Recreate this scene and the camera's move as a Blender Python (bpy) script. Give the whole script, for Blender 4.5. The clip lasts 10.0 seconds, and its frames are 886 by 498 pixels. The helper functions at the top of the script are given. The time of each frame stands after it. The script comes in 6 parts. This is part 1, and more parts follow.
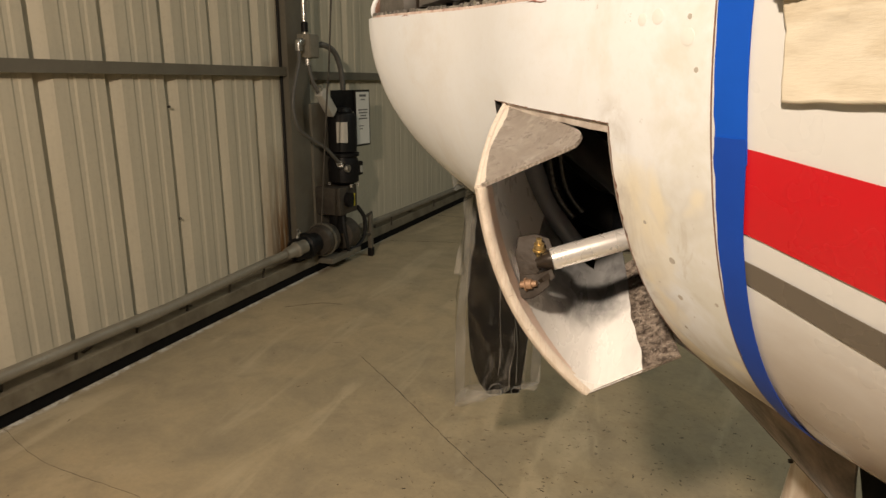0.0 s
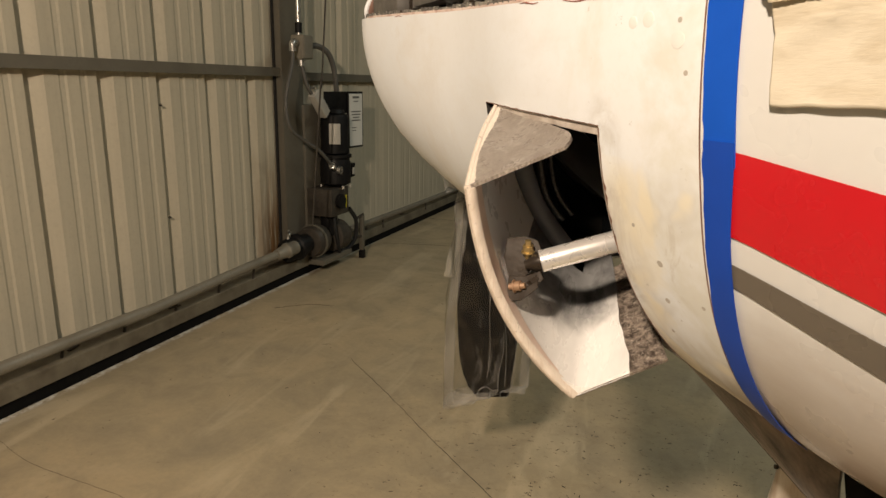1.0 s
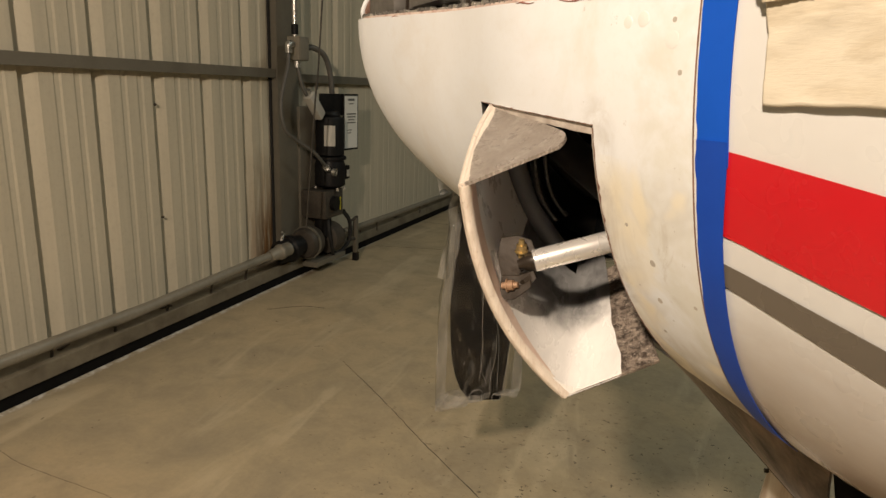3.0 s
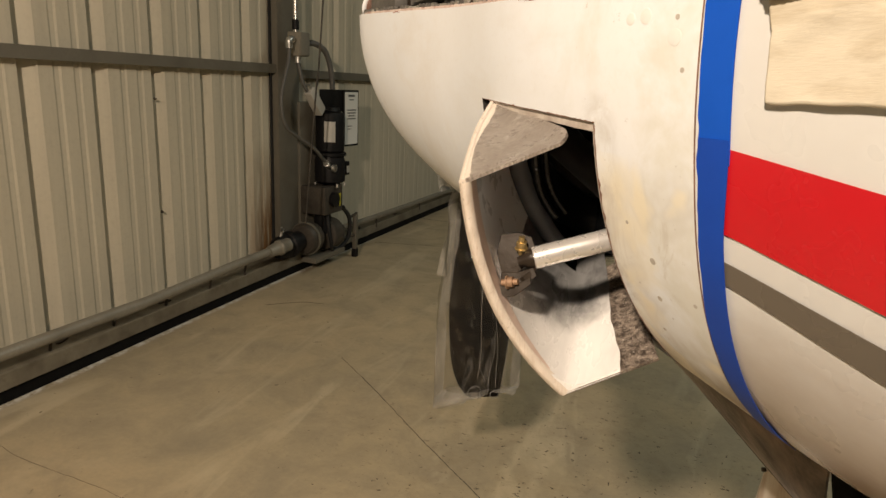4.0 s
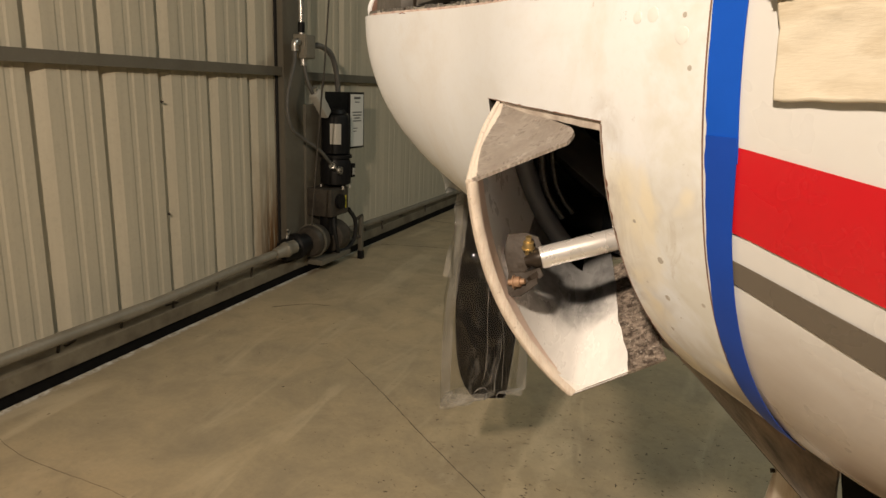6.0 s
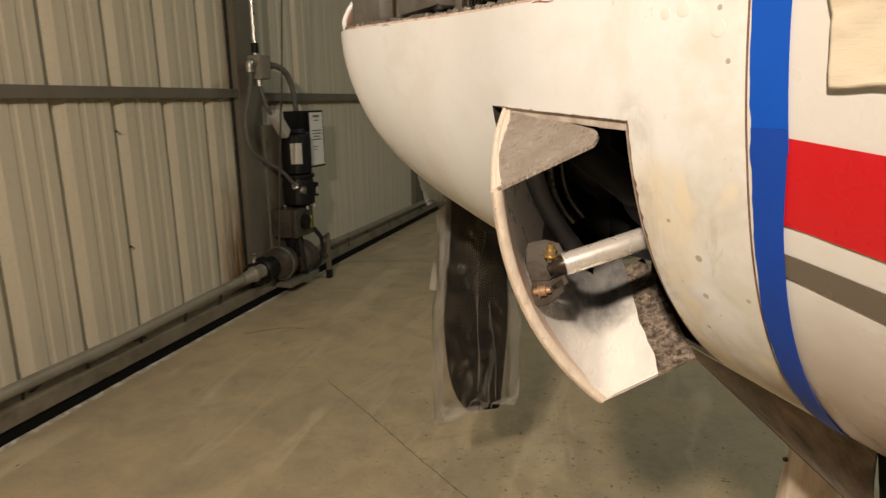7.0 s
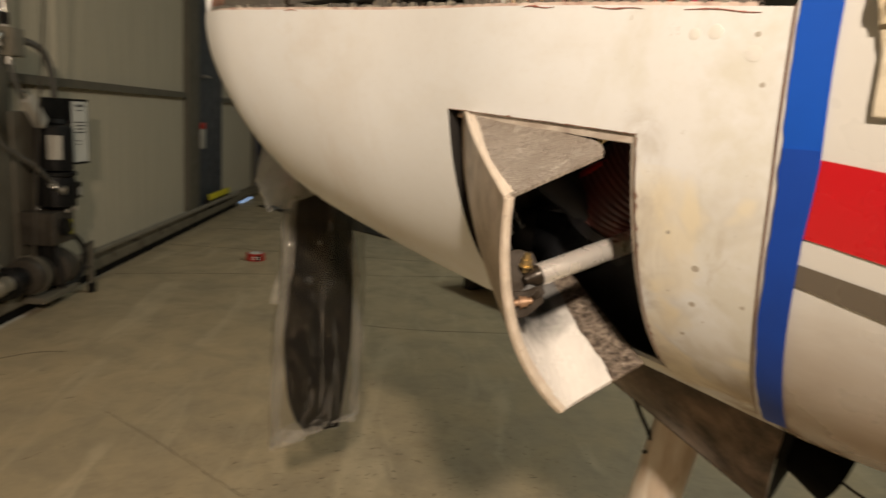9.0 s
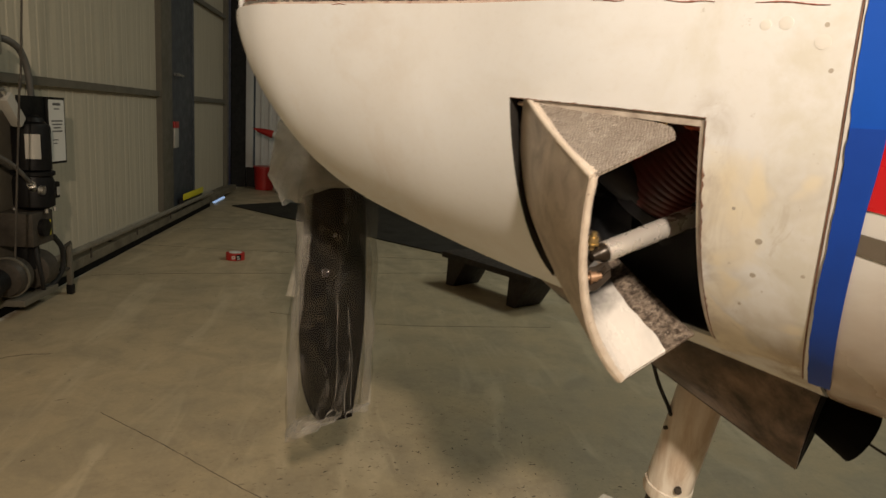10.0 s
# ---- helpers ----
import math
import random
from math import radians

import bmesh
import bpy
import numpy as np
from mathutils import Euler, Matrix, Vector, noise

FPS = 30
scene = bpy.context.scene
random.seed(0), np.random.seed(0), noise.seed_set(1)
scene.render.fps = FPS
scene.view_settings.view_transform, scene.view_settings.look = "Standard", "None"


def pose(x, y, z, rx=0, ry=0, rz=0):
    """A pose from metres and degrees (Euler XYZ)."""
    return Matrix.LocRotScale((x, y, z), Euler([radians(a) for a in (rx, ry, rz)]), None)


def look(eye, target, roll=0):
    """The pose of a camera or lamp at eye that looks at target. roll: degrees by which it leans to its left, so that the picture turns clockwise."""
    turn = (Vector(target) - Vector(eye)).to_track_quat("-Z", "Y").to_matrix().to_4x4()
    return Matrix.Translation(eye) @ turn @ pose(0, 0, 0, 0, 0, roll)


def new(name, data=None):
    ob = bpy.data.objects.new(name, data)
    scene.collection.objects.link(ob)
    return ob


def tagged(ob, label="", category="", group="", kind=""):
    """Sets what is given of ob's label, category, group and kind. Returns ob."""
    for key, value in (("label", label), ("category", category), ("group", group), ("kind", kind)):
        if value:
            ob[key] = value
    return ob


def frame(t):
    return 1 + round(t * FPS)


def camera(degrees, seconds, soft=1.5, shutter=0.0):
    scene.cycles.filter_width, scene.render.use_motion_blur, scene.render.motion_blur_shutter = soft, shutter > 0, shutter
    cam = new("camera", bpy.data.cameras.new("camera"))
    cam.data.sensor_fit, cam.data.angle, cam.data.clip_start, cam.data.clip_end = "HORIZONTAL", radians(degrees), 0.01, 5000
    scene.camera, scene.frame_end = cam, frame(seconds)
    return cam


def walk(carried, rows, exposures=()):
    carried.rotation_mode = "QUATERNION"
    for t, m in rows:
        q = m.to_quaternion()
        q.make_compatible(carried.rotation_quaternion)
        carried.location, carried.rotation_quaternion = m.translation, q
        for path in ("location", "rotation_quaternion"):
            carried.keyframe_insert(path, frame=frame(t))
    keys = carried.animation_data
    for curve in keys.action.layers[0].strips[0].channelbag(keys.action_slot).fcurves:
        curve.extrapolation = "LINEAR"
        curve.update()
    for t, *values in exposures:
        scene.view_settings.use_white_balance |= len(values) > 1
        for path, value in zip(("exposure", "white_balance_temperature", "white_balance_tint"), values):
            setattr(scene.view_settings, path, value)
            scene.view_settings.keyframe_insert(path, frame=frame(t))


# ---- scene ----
cam = camera(68.8, 10.0, soft=1.5, shutter=0.5)
PATH = [
    (0, (2.228, -2.263, 1.133), (1.504, -0.468, 0.628), 0.3),
    (0.5, (2.23, -2.263, 1.13), (1.517, -0.462, 0.629), 0.9),
    (1, (2.23, -2.261, 1.13), (1.529, -0.454, 0.636), 1.3),
    (1.5, (2.231, -2.26, 1.13), (1.544, -0.444, 0.651), 1.5),
    (2, (2.231, -2.262, 1.128), (1.547, -0.442, 0.656), 1.8),
    (2.5, (2.231, -2.262, 1.126), (1.547, -0.444, 0.65), 1.9),
    (4, (2.23, -2.262, 1.124), (1.549, -0.446, 0.635), 2.6),
    (4.5, (2.23, -2.26, 1.125), (1.552, -0.445, 0.632), 2.6),
    (5, (2.227, -2.26, 1.125), (1.536, -0.445, 0.644), 2.5),
    (6.3, (2.2296, -2.2631, 1.1217), (1.5268, -0.4543, 0.6377), 2.16),
    (6.5, (2.216, -2.26, 1.123), (1.517, -0.447, 0.648), 0.4),
    (7, (2.173, -2.262, 1.119), (1.585, -0.403, 0.672), -0.9),
    (7.5, (2.13, -2.257, 1.114), (1.691, -0.362, 0.651), -1.1),
    (7.8, (2.0965, -2.2547, 1.1102), (1.6769, -0.3575, 0.6363), -1.8),
    (8, (2.074, -2.258, 1.107), (1.691, -0.351, 0.644), -1.4),
    (8.2, (2.0656, -2.2528, 1.1126), (1.9242, -0.3086, 0.665), 1.61),
    (8.4, (2.0494, -2.2469, 1.114), (1.9327, -0.3011, 0.6664), 0.92),
    (8.5, (2.037, -2.251, 1.114), (1.938, -0.304, 0.667), 0.4),
    (8.7, (2.0151, -2.2493, 1.1151), (1.9424, -0.3001, 0.6731), 1.12),
    (8.8, (2.0071, -2.2521, 1.1178), (1.9851, -0.3002, 0.6822), 1.66),
    (9, (1.988, -2.246, 1.102), (2.108, -0.288, 0.713), 4.2),
    (9.2, (1.9778, -2.2392, 1.117), (2.2483, -0.2963, 0.7269), 2.97),
    (9.3, (1.972, -2.235, 1.1171), (2.243, -0.2913, 0.7319), 3.21),
    (9.5, (1.954, -2.242, 1.108), (2.225, -0.297, 0.728), 3.5),
    (9.7, (1.9344, -2.241, 1.1056), (2.1464, -0.2956, 0.6928), 2.88),
    (10, (1.891, -2.274, 1.085), (2.109, -0.324, 0.699), 3.9),
]
walk(cam, [(t, look(eye, target, roll)) for t, eye, target, roll in PATH],
     exposures=[(0, 0.0, 6500, 10), (7.5, 0.0, 6500, 10), (8.4, -0.08, 6550, 10), (9.1, -0.18, 6650, 10), (9.6, -0.25, 6700, 10), (10, -0.18, 6600, 10)])

# ---- light: one warm work lamp high behind the camera, weak ceiling tubes ----
world = bpy.data.worlds.new("hangar_air")
scene.world = world
world.use_nodes = True
world.node_tree.nodes["Background"].inputs["Color"].default_value = (0.75, 0.9, 1.0, 1)
world.node_tree.nodes["Background"].inputs["Strength"].default_value = 0.012


def area_lamp(name, eye, target, size, power, colour):
    data = bpy.data.lights.new(name, "AREA")
    data.shape, data.size, data.energy, data.color = "DISK", size, power, colour
    ob = new(name, data)
    ob.matrix_world = look(eye, target)
    return ob


area_lamp("work_lamp", (2.0, -3.5, 2.13), (1.3, 0.2, 0.6), 0.14, 87, (1.0, 0.80, 0.612))
for lx, ly, power in ((6.0, 0.6, 58), (4.8, 2.6, 60)):
    area_lamp("ceiling_tube", (lx, ly, 4.6), (lx, ly, 0), 1.4, power, (0.94, 1.0, 0.89))


# ---- materials ----
class Nodes:
    """A small wrapper that keeps node set-ups short."""

    def __init__(self, name, rough=0.6, metal=0.0, spec=0.5):
        self.mat = bpy.data.materials.new(name)
        self.mat.use_nodes = True
        self.tree = self.mat.node_tree
        self.bsdf = self.tree.nodes["Principled BSDF"]
        self.put("Roughness", rough)
        self.put("Metallic", metal)
        self.put("Specular IOR Level", spec)
        self.coord = self.tree.nodes.new("ShaderNodeNewGeometry").outputs["Position"]

    def put(self, key, value):
        self.bsdf.inputs[key].default_value = value

    def link(self, a, b):
        self.tree.links.new(a, b)

    def stretch(self, scale, turn=(0, 0, 0)):
        m = self.tree.nodes.new("ShaderNodeMapping")
        m.inputs["Scale"].default_value = scale
        m.inputs["Rotation"].default_value = [radians(v) for v in turn]
        self.link(self.coord, m.inputs["Vector"])
        return m.outputs["Vector"]

    def noise(self, scale, detail=4, rough=0.55, vec=None, distort=0.0):
        n = self.tree.nodes.new("ShaderNodeTexNoise")
        n.inputs["Scale"].default_value = scale
        n.inputs["Detail"].default_value = detail
        n.inputs["Roughness"].default_value = rough
        n.inputs["Distortion"].default_value = distort
        self.link(vec or self.coord, n.inputs["Vector"])
        return n.outputs["Fac"]

    def ramp(self, fac, lo, hi, a=0.0, b=1.0):
        r = self.tree.nodes.new("ShaderNodeMapRange")
        r.inputs["From Min"].default_value = lo
        r.inputs["From Max"].default_value = hi
        r.inputs["To Min"].default_value = a
        r.inputs["To Max"].default_value = b
        self.link(fac, r.inputs["Value"])
        return r.outputs["Result"]

    def maths(self, op, a, b):
        m = self.tree.nodes.new("ShaderNodeMath")
        m.operation = op
        for k, v in enumerate((a, b)):
            if isinstance(v, (int, float)):
                m.inputs[k].default_value = v
            else:
                self.link(v, m.inputs[k])
        return m.outputs[0]

    def mix(self, fac, a, b):
        m = self.tree.nodes.new("ShaderNodeMix")
        m.data_type = "RGBA"
        if isinstance(fac, (int, float)):
            m.inputs["Factor"].default_value = fac
        else:
            self.link(fac, m.inputs["Factor"])
        for key, v in ((6, a), (7, b)):
            if isinstance(v, tuple):
                m.inputs[key].default_value = (*v, 1)
            else:
                self.link(v, m.inputs[key])
        return m.outputs[2]

    def axis(self, k):
        s = self.tree.nodes.new("ShaderNodeSeparateXYZ")
        self.link(self.coord, s.inputs[0])
        return s.outputs[k]

    def wave(self, scale, direction="X", distort=0.0, detail=2, vec=None):
        w = self.tree.nodes.new("ShaderNodeTexWave")
        w.bands_direction = direction
        w.inputs["Scale"].default_value = scale
        w.inputs["Distortion"].default_value = distort
        w.inputs["Detail"].default_value = detail
        self.link(vec or self.coord, w.inputs["Vector"])
        return w.outputs["Fac"]

    def colour(self, c):
        if isinstance(c, tuple):
            self.put("Base Color", (*c, 1))
        else:
            self.link(c, self.bsdf.inputs["Base Color"])

    def rough(self, fac):
        self.link(fac, self.bsdf.inputs["Roughness"])

    def bump(self, height, strength=0.3, distance=0.002):
        b = self.tree.nodes.new("ShaderNodeBump")
        b.inputs["Strength"].default_value = strength
        b.inputs["Distance"].default_value = distance
        self.link(height, b.inputs["Height"])
        self.link(b.outputs["Normal"], self.bsdf.inputs["Normal"])


def worn(name, base, dark, rough=0.6, metal=0.0, scale=6.0, grain=90.0, amount=0.5, bump=0.15, spec=0.5):
    """A surface with broad stains and fine grain between two tones of one colour."""
    n = Nodes(name, rough, metal, spec)
    broad = n.ramp(n.noise(scale, 5), 0.38, 0.68, 0.0, amount)
    fine = n.ramp(n.noise(grain, 3), 0.4, 0.7, 0.0, amount * 0.6)
    n.colour(n.mix(n.maths("MAXIMUM", broad, fine), base, dark))
    n.rough(n.ramp(n.noise(scale * 3, 4), 0.3, 0.7, max(rough - 0.12, 0.05), min(rough + 0.12, 1)))
    n.bump(n.noise(grain * 1.5, 3), bump, 0.001)
    return n.mat


def mat_concrete():
    n = Nodes("sealed_concrete", 0.45, 0, 0.4)
    broad = n.ramp(n.noise(0.7, 5, 0.6), 0.35, 0.7)
    mid = n.ramp(n.noise(4.5, 6, 0.65, None, 0.4), 0.4, 0.72)
    fine = n.ramp(n.noise(60, 4, 0.7), 0.35, 0.75)
    c = n.mix(broad, (0.54, 0.43, 0.27), (0.395, 0.33, 0.218))
    c = n.mix(n.maths("MULTIPLY", mid, 0.55), c, (0.24, 0.212, 0.16))
    c = n.mix(n.maths("MULTIPLY", fine, 0.22), c, (0.19, 0.172, 0.148))
    # trowel swirls and wheel marks
    sweep = n.ramp(n.noise(1.7, 4, 0.55, n.stretch((3.0, 0.7, 1), (0, 0, 38)), 1.2), 0.53, 0.68)
    c = n.mix(n.maths("MULTIPLY", sweep, 0.42), c, (0.64, 0.545, 0.38))
    # scattered dark scuffs
    scuff = n.ramp(n.noise(16, 5, 0.7, n.stretch((1, 1.8, 1)), 0.5), 0.65, 0.72)
    c = n.mix(n.maths("MULTIPLY", scuff, 0.55), c, (0.07, 0.06, 0.05))
    # brown oil drips under the engine
    drip_at = n.tree.nodes.new("ShaderNodeVectorMath")
    drip_at.operation = "DISTANCE"
    n.link(n.coord, drip_at.inputs[0])
    drip_at.inputs[1].default_value = (2.1, -0.5, 0)
    zone = n.ramp(drip_at.outputs["Value"], 0.35, 1.15, 1.0, 0.0)
    drip = n.ramp(n.noise(7, 6, 0.75, None, 0.8), 0.50, 0.66)
    c = n.mix(n.maths("MULTIPLY", n.maths("MULTIPLY", zone, drip), 0.28), c, (0.17, 0.125, 0.08))
    spot = n.ramp(n.noise(42, 4, 0.65, n.stretch((1, 1.6, 1), (0, 0, 30)), 0.6), 0.63, 0.68)
    c = n.mix(n.maths("MULTIPLY", n.maths("MULTIPLY", zone, spot), 0.8), c, (0.06, 0.045, 0.033))
    # pale lime line along the foot of the wall
    near = n.ramp(n.maths("ADD", n.axis(0), n.maths("MULTIPLY", n.axis(1), 0.021)), 0.137, 0.158, 1.0, 0.0)
    flake = n.ramp(n.noise(21, 8, 0.8), 0.44, 0.56)
    c = n.mix(n.maths("MULTIPLY", n.maths("MULTIPLY", near, flake), 0.95), c, (0.76, 0.74, 0.68))
    n.colour(c)
    n.rough(n.ramp(mid, 0, 1, 0.36, 0.62))
    n.bump(n.noise(140, 4, 0.7), 0.12, 0.002)
    return n.mat


def mat_panel():
    n = Nodes("painted_steel_sheet", 0.5, 0, 0.4)
    streak = n.ramp(n.noise(3, 5, 0.6, n.stretch((1, 9, 0.35))), 0.4, 0.75)
    c = n.mix(n.maths("MULTIPLY", streak, 0.55), (0.525, 0.478, 0.375), (0.405, 0.366, 0.282))
    dust = n.ramp(n.noise(45, 4, 0.7), 0.5, 0.8)
    c = n.mix(n.maths("MULTIPLY", dust, 0.3), c, (0.30, 0.262, 0.195))
    # rust that has run down by the column
    drop = n.ramp(n.noise(5, 5, 0.6, n.stretch((1, 7, 0.6))), 0.28, 0.50)
    side = n.maths("MULTIPLY", n.ramp(n.axis(1), 0.56, 0.76), n.ramp(n.axis(1), 0.95, 1.0, 1.0, 0.0))
    foot = n.ramp(n.axis(2), 0.30, 0.80, 1.0, 0.0)
    c = n.mix(n.maths("MULTIPLY", n.maths("MULTIPLY", side, foot), drop), c, (0.16, 0.085, 0.035))
    n.colour(c)
    n.rough(n.ramp(streak, 0, 1, 0.42, 0.6))
    n.bump(n.noise(30, 3), 0.05, 0.003)
    return n.mat


def mat_primer():
    """White primer on the cowling, smooth forward; sanded through, filled and smudged towards the seam."""
    n = Nodes("sanded_primer", 0.55, 0, 0.35)
    run = n.maths("SUBTRACT", n.axis(0), n.axis(1))
    aft = n.ramp(run, 3.80, 3.96)  # more wear towards the seam
    low = n.ramp(n.axis(2), 1.03, 1.11, 1.0, 0.0)

    def blend(fac, amount, c, tone):
        return n.mix(n.maths("MULTIPLY", fac, amount), c, tone)

    def spot(at, r0, r1):
        d = n.tree.nodes.new("ShaderNodeVectorMath")
        d.operation = "DISTANCE"
        n.link(n.coord, d.inputs[0])
        d.inputs[1].default_value = at
        return n.ramp(d.outputs["Value"], r0, r1, 1.0, 0.0)

    patch = n.ramp(n.noise(6, 4, 0.5, None, 0.4), 0.44, 0.66)
    c = n.mix(patch, (0.70, 0.74, 0.775), (0.665, 0.69, 0.705))
    grey = n.ramp(n.noise(5.2, 5, 0.6, n.stretch((1, 1, 1.6)), 0.3), 0.54, 0.72)
    c = blend(grey, 0.34, c, (0.56, 0.54, 0.485))
    # brown smears rubbed along the nose
    smear = n.maths("MULTIPLY", n.ramp(run, 3.15, 3.6, 1.0, 0.0), n.ramp(n.noise(9, 6, 0.68, n.stretch((1, 1, 0.55), (0, 25, 0)), 0.7), 0.50, 0.70))
    c = blend(smear, 0.38, c, (0.50, 0.43, 0.34))
    # greenish grey mottling near the seam
    mottle = n.ramp(n.noise(15, 5, 0.62, n.stretch((1, 1, 0.8)), 0.3), 0.46, 0.62)
    c = blend(n.maths("MULTIPLY", mottle, aft), 0.55, c, (0.55, 0.55, 0.475))
    # cream filler in lobed patches below the middle of the panel behind the opening
    band = n.maths("MULTIPLY", n.ramp(run, 3.885, 3.925), n.ramp(n.axis(2), 1.055, 1.085, 1.0, 0.0))
    lobes = n.ramp(n.noise(15, 3, 0.5, n.stretch((1, 1, 0.7)), 0.5), 0.50, 0.55)
    c = blend(n.maths("MULTIPLY", band, lobes), 0.6, c, (0.69, 0.635, 0.48))
    halo = n.ramp(n.noise(15, 3, 0.5, n.stretch((1, 1, 0.7)), 0.5), 0.46, 0.50)
    ring = n.maths("MULTIPLY", halo, n.maths("SUBTRACT", 1.0, lobes))
    c = blend(n.maths("MULTIPLY", band, ring), 0.35, c, (0.46, 0.44, 0.39))
    for at, r in (((2.186, -1.764, 1.045), 0.05), ((2.196, -1.755, 1.000), 0.045), ((2.228, -1.803, 1.058), 0.014), ((2.21, -1.73, 0.945), 0.035)):
        blot = n.maths("ADD", spot(at, 0.0, r), n.maths("MULTIPLY", n.noise(26, 4, 0.55, None, 0.5), 1.1))
        c = blend(n.ramp(blot, 0.80, 1.06), 0.42, c, (0.71, 0.665, 0.52))
    # dirt rubbed in beside the opening, darkest at its upper corner
    beside = n.maths("MULTIPLY", n.maths("MULTIPLY", n.ramp(run, 3.905, 3.917), n.ramp(run, 3.922, 3.955, 1.0, 0.0)), n.ramp(n.axis(2), 1.09, 1.112, 1.0, 0.0))
    scuffed = n.ramp(n.noise(34, 5, 0.7, n.stretch((1, 1, 0.4)), 0.6), 0.44, 0.62)
    c = blend(n.maths("MULTIPLY", beside, scuffed), 0.6, c, (0.40, 0.37, 0.34))
    corner = spot((2.166, -1.752, 1.105), 0.004, 0.026)
    c = blend(n.maths("MULTIPLY", corner, n.ramp(n.noise(40, 5, 0.7, None, 0.5), 0.40, 0.60)), 0.5, c, (0.33, 0.29, 0.25))
    bare = n.ramp(n.noise(28, 6, 0.75, n.stretch((1, 1, 0.6)), 0.8), 0.60, 0.66)
    c = blend(n.maths("MULTIPLY", bare, n.maths("MULTIPLY", aft, low)), 0.28, c, (0.40, 0.36, 0.30))
    burn = spot((2.318, -1.715, 0.868), 0.012, 0.085)
    c = blend(n.maths("MULTIPLY", burn, n.ramp(n.noise(22, 5, 0.6, None, 0.6), 0.38, 0.60)), 0.75, c, (0.17, 0.10, 0.06))
    fleck = n.ramp(n.noise(75, 4, 0.7), 0.67, 0.72)
    c = blend(n.maths("MULTIPLY", fleck, aft), 0.5, c, (0.26, 0.23, 0.19))
    scratch = n.ramp(n.noise(30, 4, 0.6, n.stretch((2.2, 2.2, 0.25)), 0.2), 0.71, 0.75)
    c = blend(scratch, 0.3, c, (0.48, 0.46, 0.41))
    fine = n.ramp(n.noise(160, 4, 0.7), 0.52, 0.8)
    c = blend(fine, 0.14, c, (0.50, 0.47, 0.41))
    n.colour(c)
    n.rough(n.ramp(patch, 0, 1, 0.5, 0.66))
    n.bump(n.noise(24, 5, 0.6), 0.06, 0.004)
    return n.mat


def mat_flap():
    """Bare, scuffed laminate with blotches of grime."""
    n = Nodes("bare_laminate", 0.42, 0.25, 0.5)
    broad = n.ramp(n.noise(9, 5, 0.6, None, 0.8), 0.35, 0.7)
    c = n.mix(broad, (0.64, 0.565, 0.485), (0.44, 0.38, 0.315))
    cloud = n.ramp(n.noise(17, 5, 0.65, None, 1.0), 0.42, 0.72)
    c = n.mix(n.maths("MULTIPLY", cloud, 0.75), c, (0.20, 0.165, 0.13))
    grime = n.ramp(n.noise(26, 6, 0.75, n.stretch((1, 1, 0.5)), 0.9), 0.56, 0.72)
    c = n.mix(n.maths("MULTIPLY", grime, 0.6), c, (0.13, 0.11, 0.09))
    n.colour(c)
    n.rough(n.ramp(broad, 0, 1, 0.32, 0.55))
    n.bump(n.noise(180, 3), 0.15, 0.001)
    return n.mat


def mat_weave():
    """Dull grey glass cloth that shows its weave, with resin glints."""
    n = Nodes("glass_cloth", 0.30, 0.15, 0.5)
    wander = n.ramp(n.noise(14, 4, 0.6, None, 0.6), 0.3, 0.7)
    a = n.wave(128, "X", 9.0, 6, n.stretch((1, 1, 1), (0, 0, 24)))
    b = n.wave(120, "Y", 10.0, 6, n.stretch((1, 1, 1), (0, 0, 20)))
    thread = n.maths("ADD", n.maths("MULTIPLY", a, n.ramp(wander, 0, 1, 0.45, 0.85)), n.maths("MULTIPLY", b, 0.35))
    cloth = n.ramp(n.maths("MULTIPLY", thread, n.ramp(n.noise(210, 4, 0.7), 0.3, 0.7, 0.3, 1.2)), 0.1, 0.9)
    broad = n.ramp(n.noise(20, 5, 0.65, None, 0.5), 0.38, 0.72)
    c = n.mix(cloth, (0.19, 0.165, 0.145), (0.50, 0.46, 0.415))
    c = n.mix(n.maths("MULTIPLY", broad, 0.55), c, (0.16, 0.13, 0.11))
    worn_through = n.ramp(n.noise(58, 6, 0.75, None, 0.9), 0.56, 0.66)
    c = n.mix(n.maths("MULTIPLY", worn_through, 0.45), c, (0.58, 0.56, 0.53))
    scrape = n.ramp(n.noise(70, 3, 0.6, n.stretch((0.3, 1.6, 1), (0, 0, 35)), 1.2), 0.66, 0.70)
    c = n.mix(n.maths("MULTIPLY", scrape, 0.75), c, (0.74, 0.73, 0.70))
    n.colour(c)
    n.rough(n.ramp(n.noise(70, 4, 0.7), 0.35, 0.65, 0.2, 0.5))
    n.bump(n.maths("ADD", cloth, n.maths("MULTIPLY", n.noise(32, 4, 0.6), 2.0)), 0.4, 0.0014)
    return n.mat


def mat_frayed():
    """Coarse resin-soaked cloth, flecked light and dark."""
    n = Nodes("frayed_resin_cloth", 0.36, 0.15, 0.5)
    lump = n.noise(170, 4, 0.7, n.stretch((1, 1, 0.7)), 0.3)
    c = n.mix(n.ramp(lump, 0.40, 0.62), (0.06, 0.046, 0.037), (0.31, 0.26, 0.215))
    c = n.mix(n.ramp(n.noise(330, 3, 0.7), 0.58, 0.68, 0.0, 0.8), c, (0.55, 0.50, 0.44))
    c = n.mix(n.ramp(n.noise(18, 4, 0.6), 0.4, 0.7, 0.0, 0.6), c, (0.07, 0.055, 0.045))
    n.colour(c)
    n.bump(lump, 0.8, 0.003)
    return n.mat


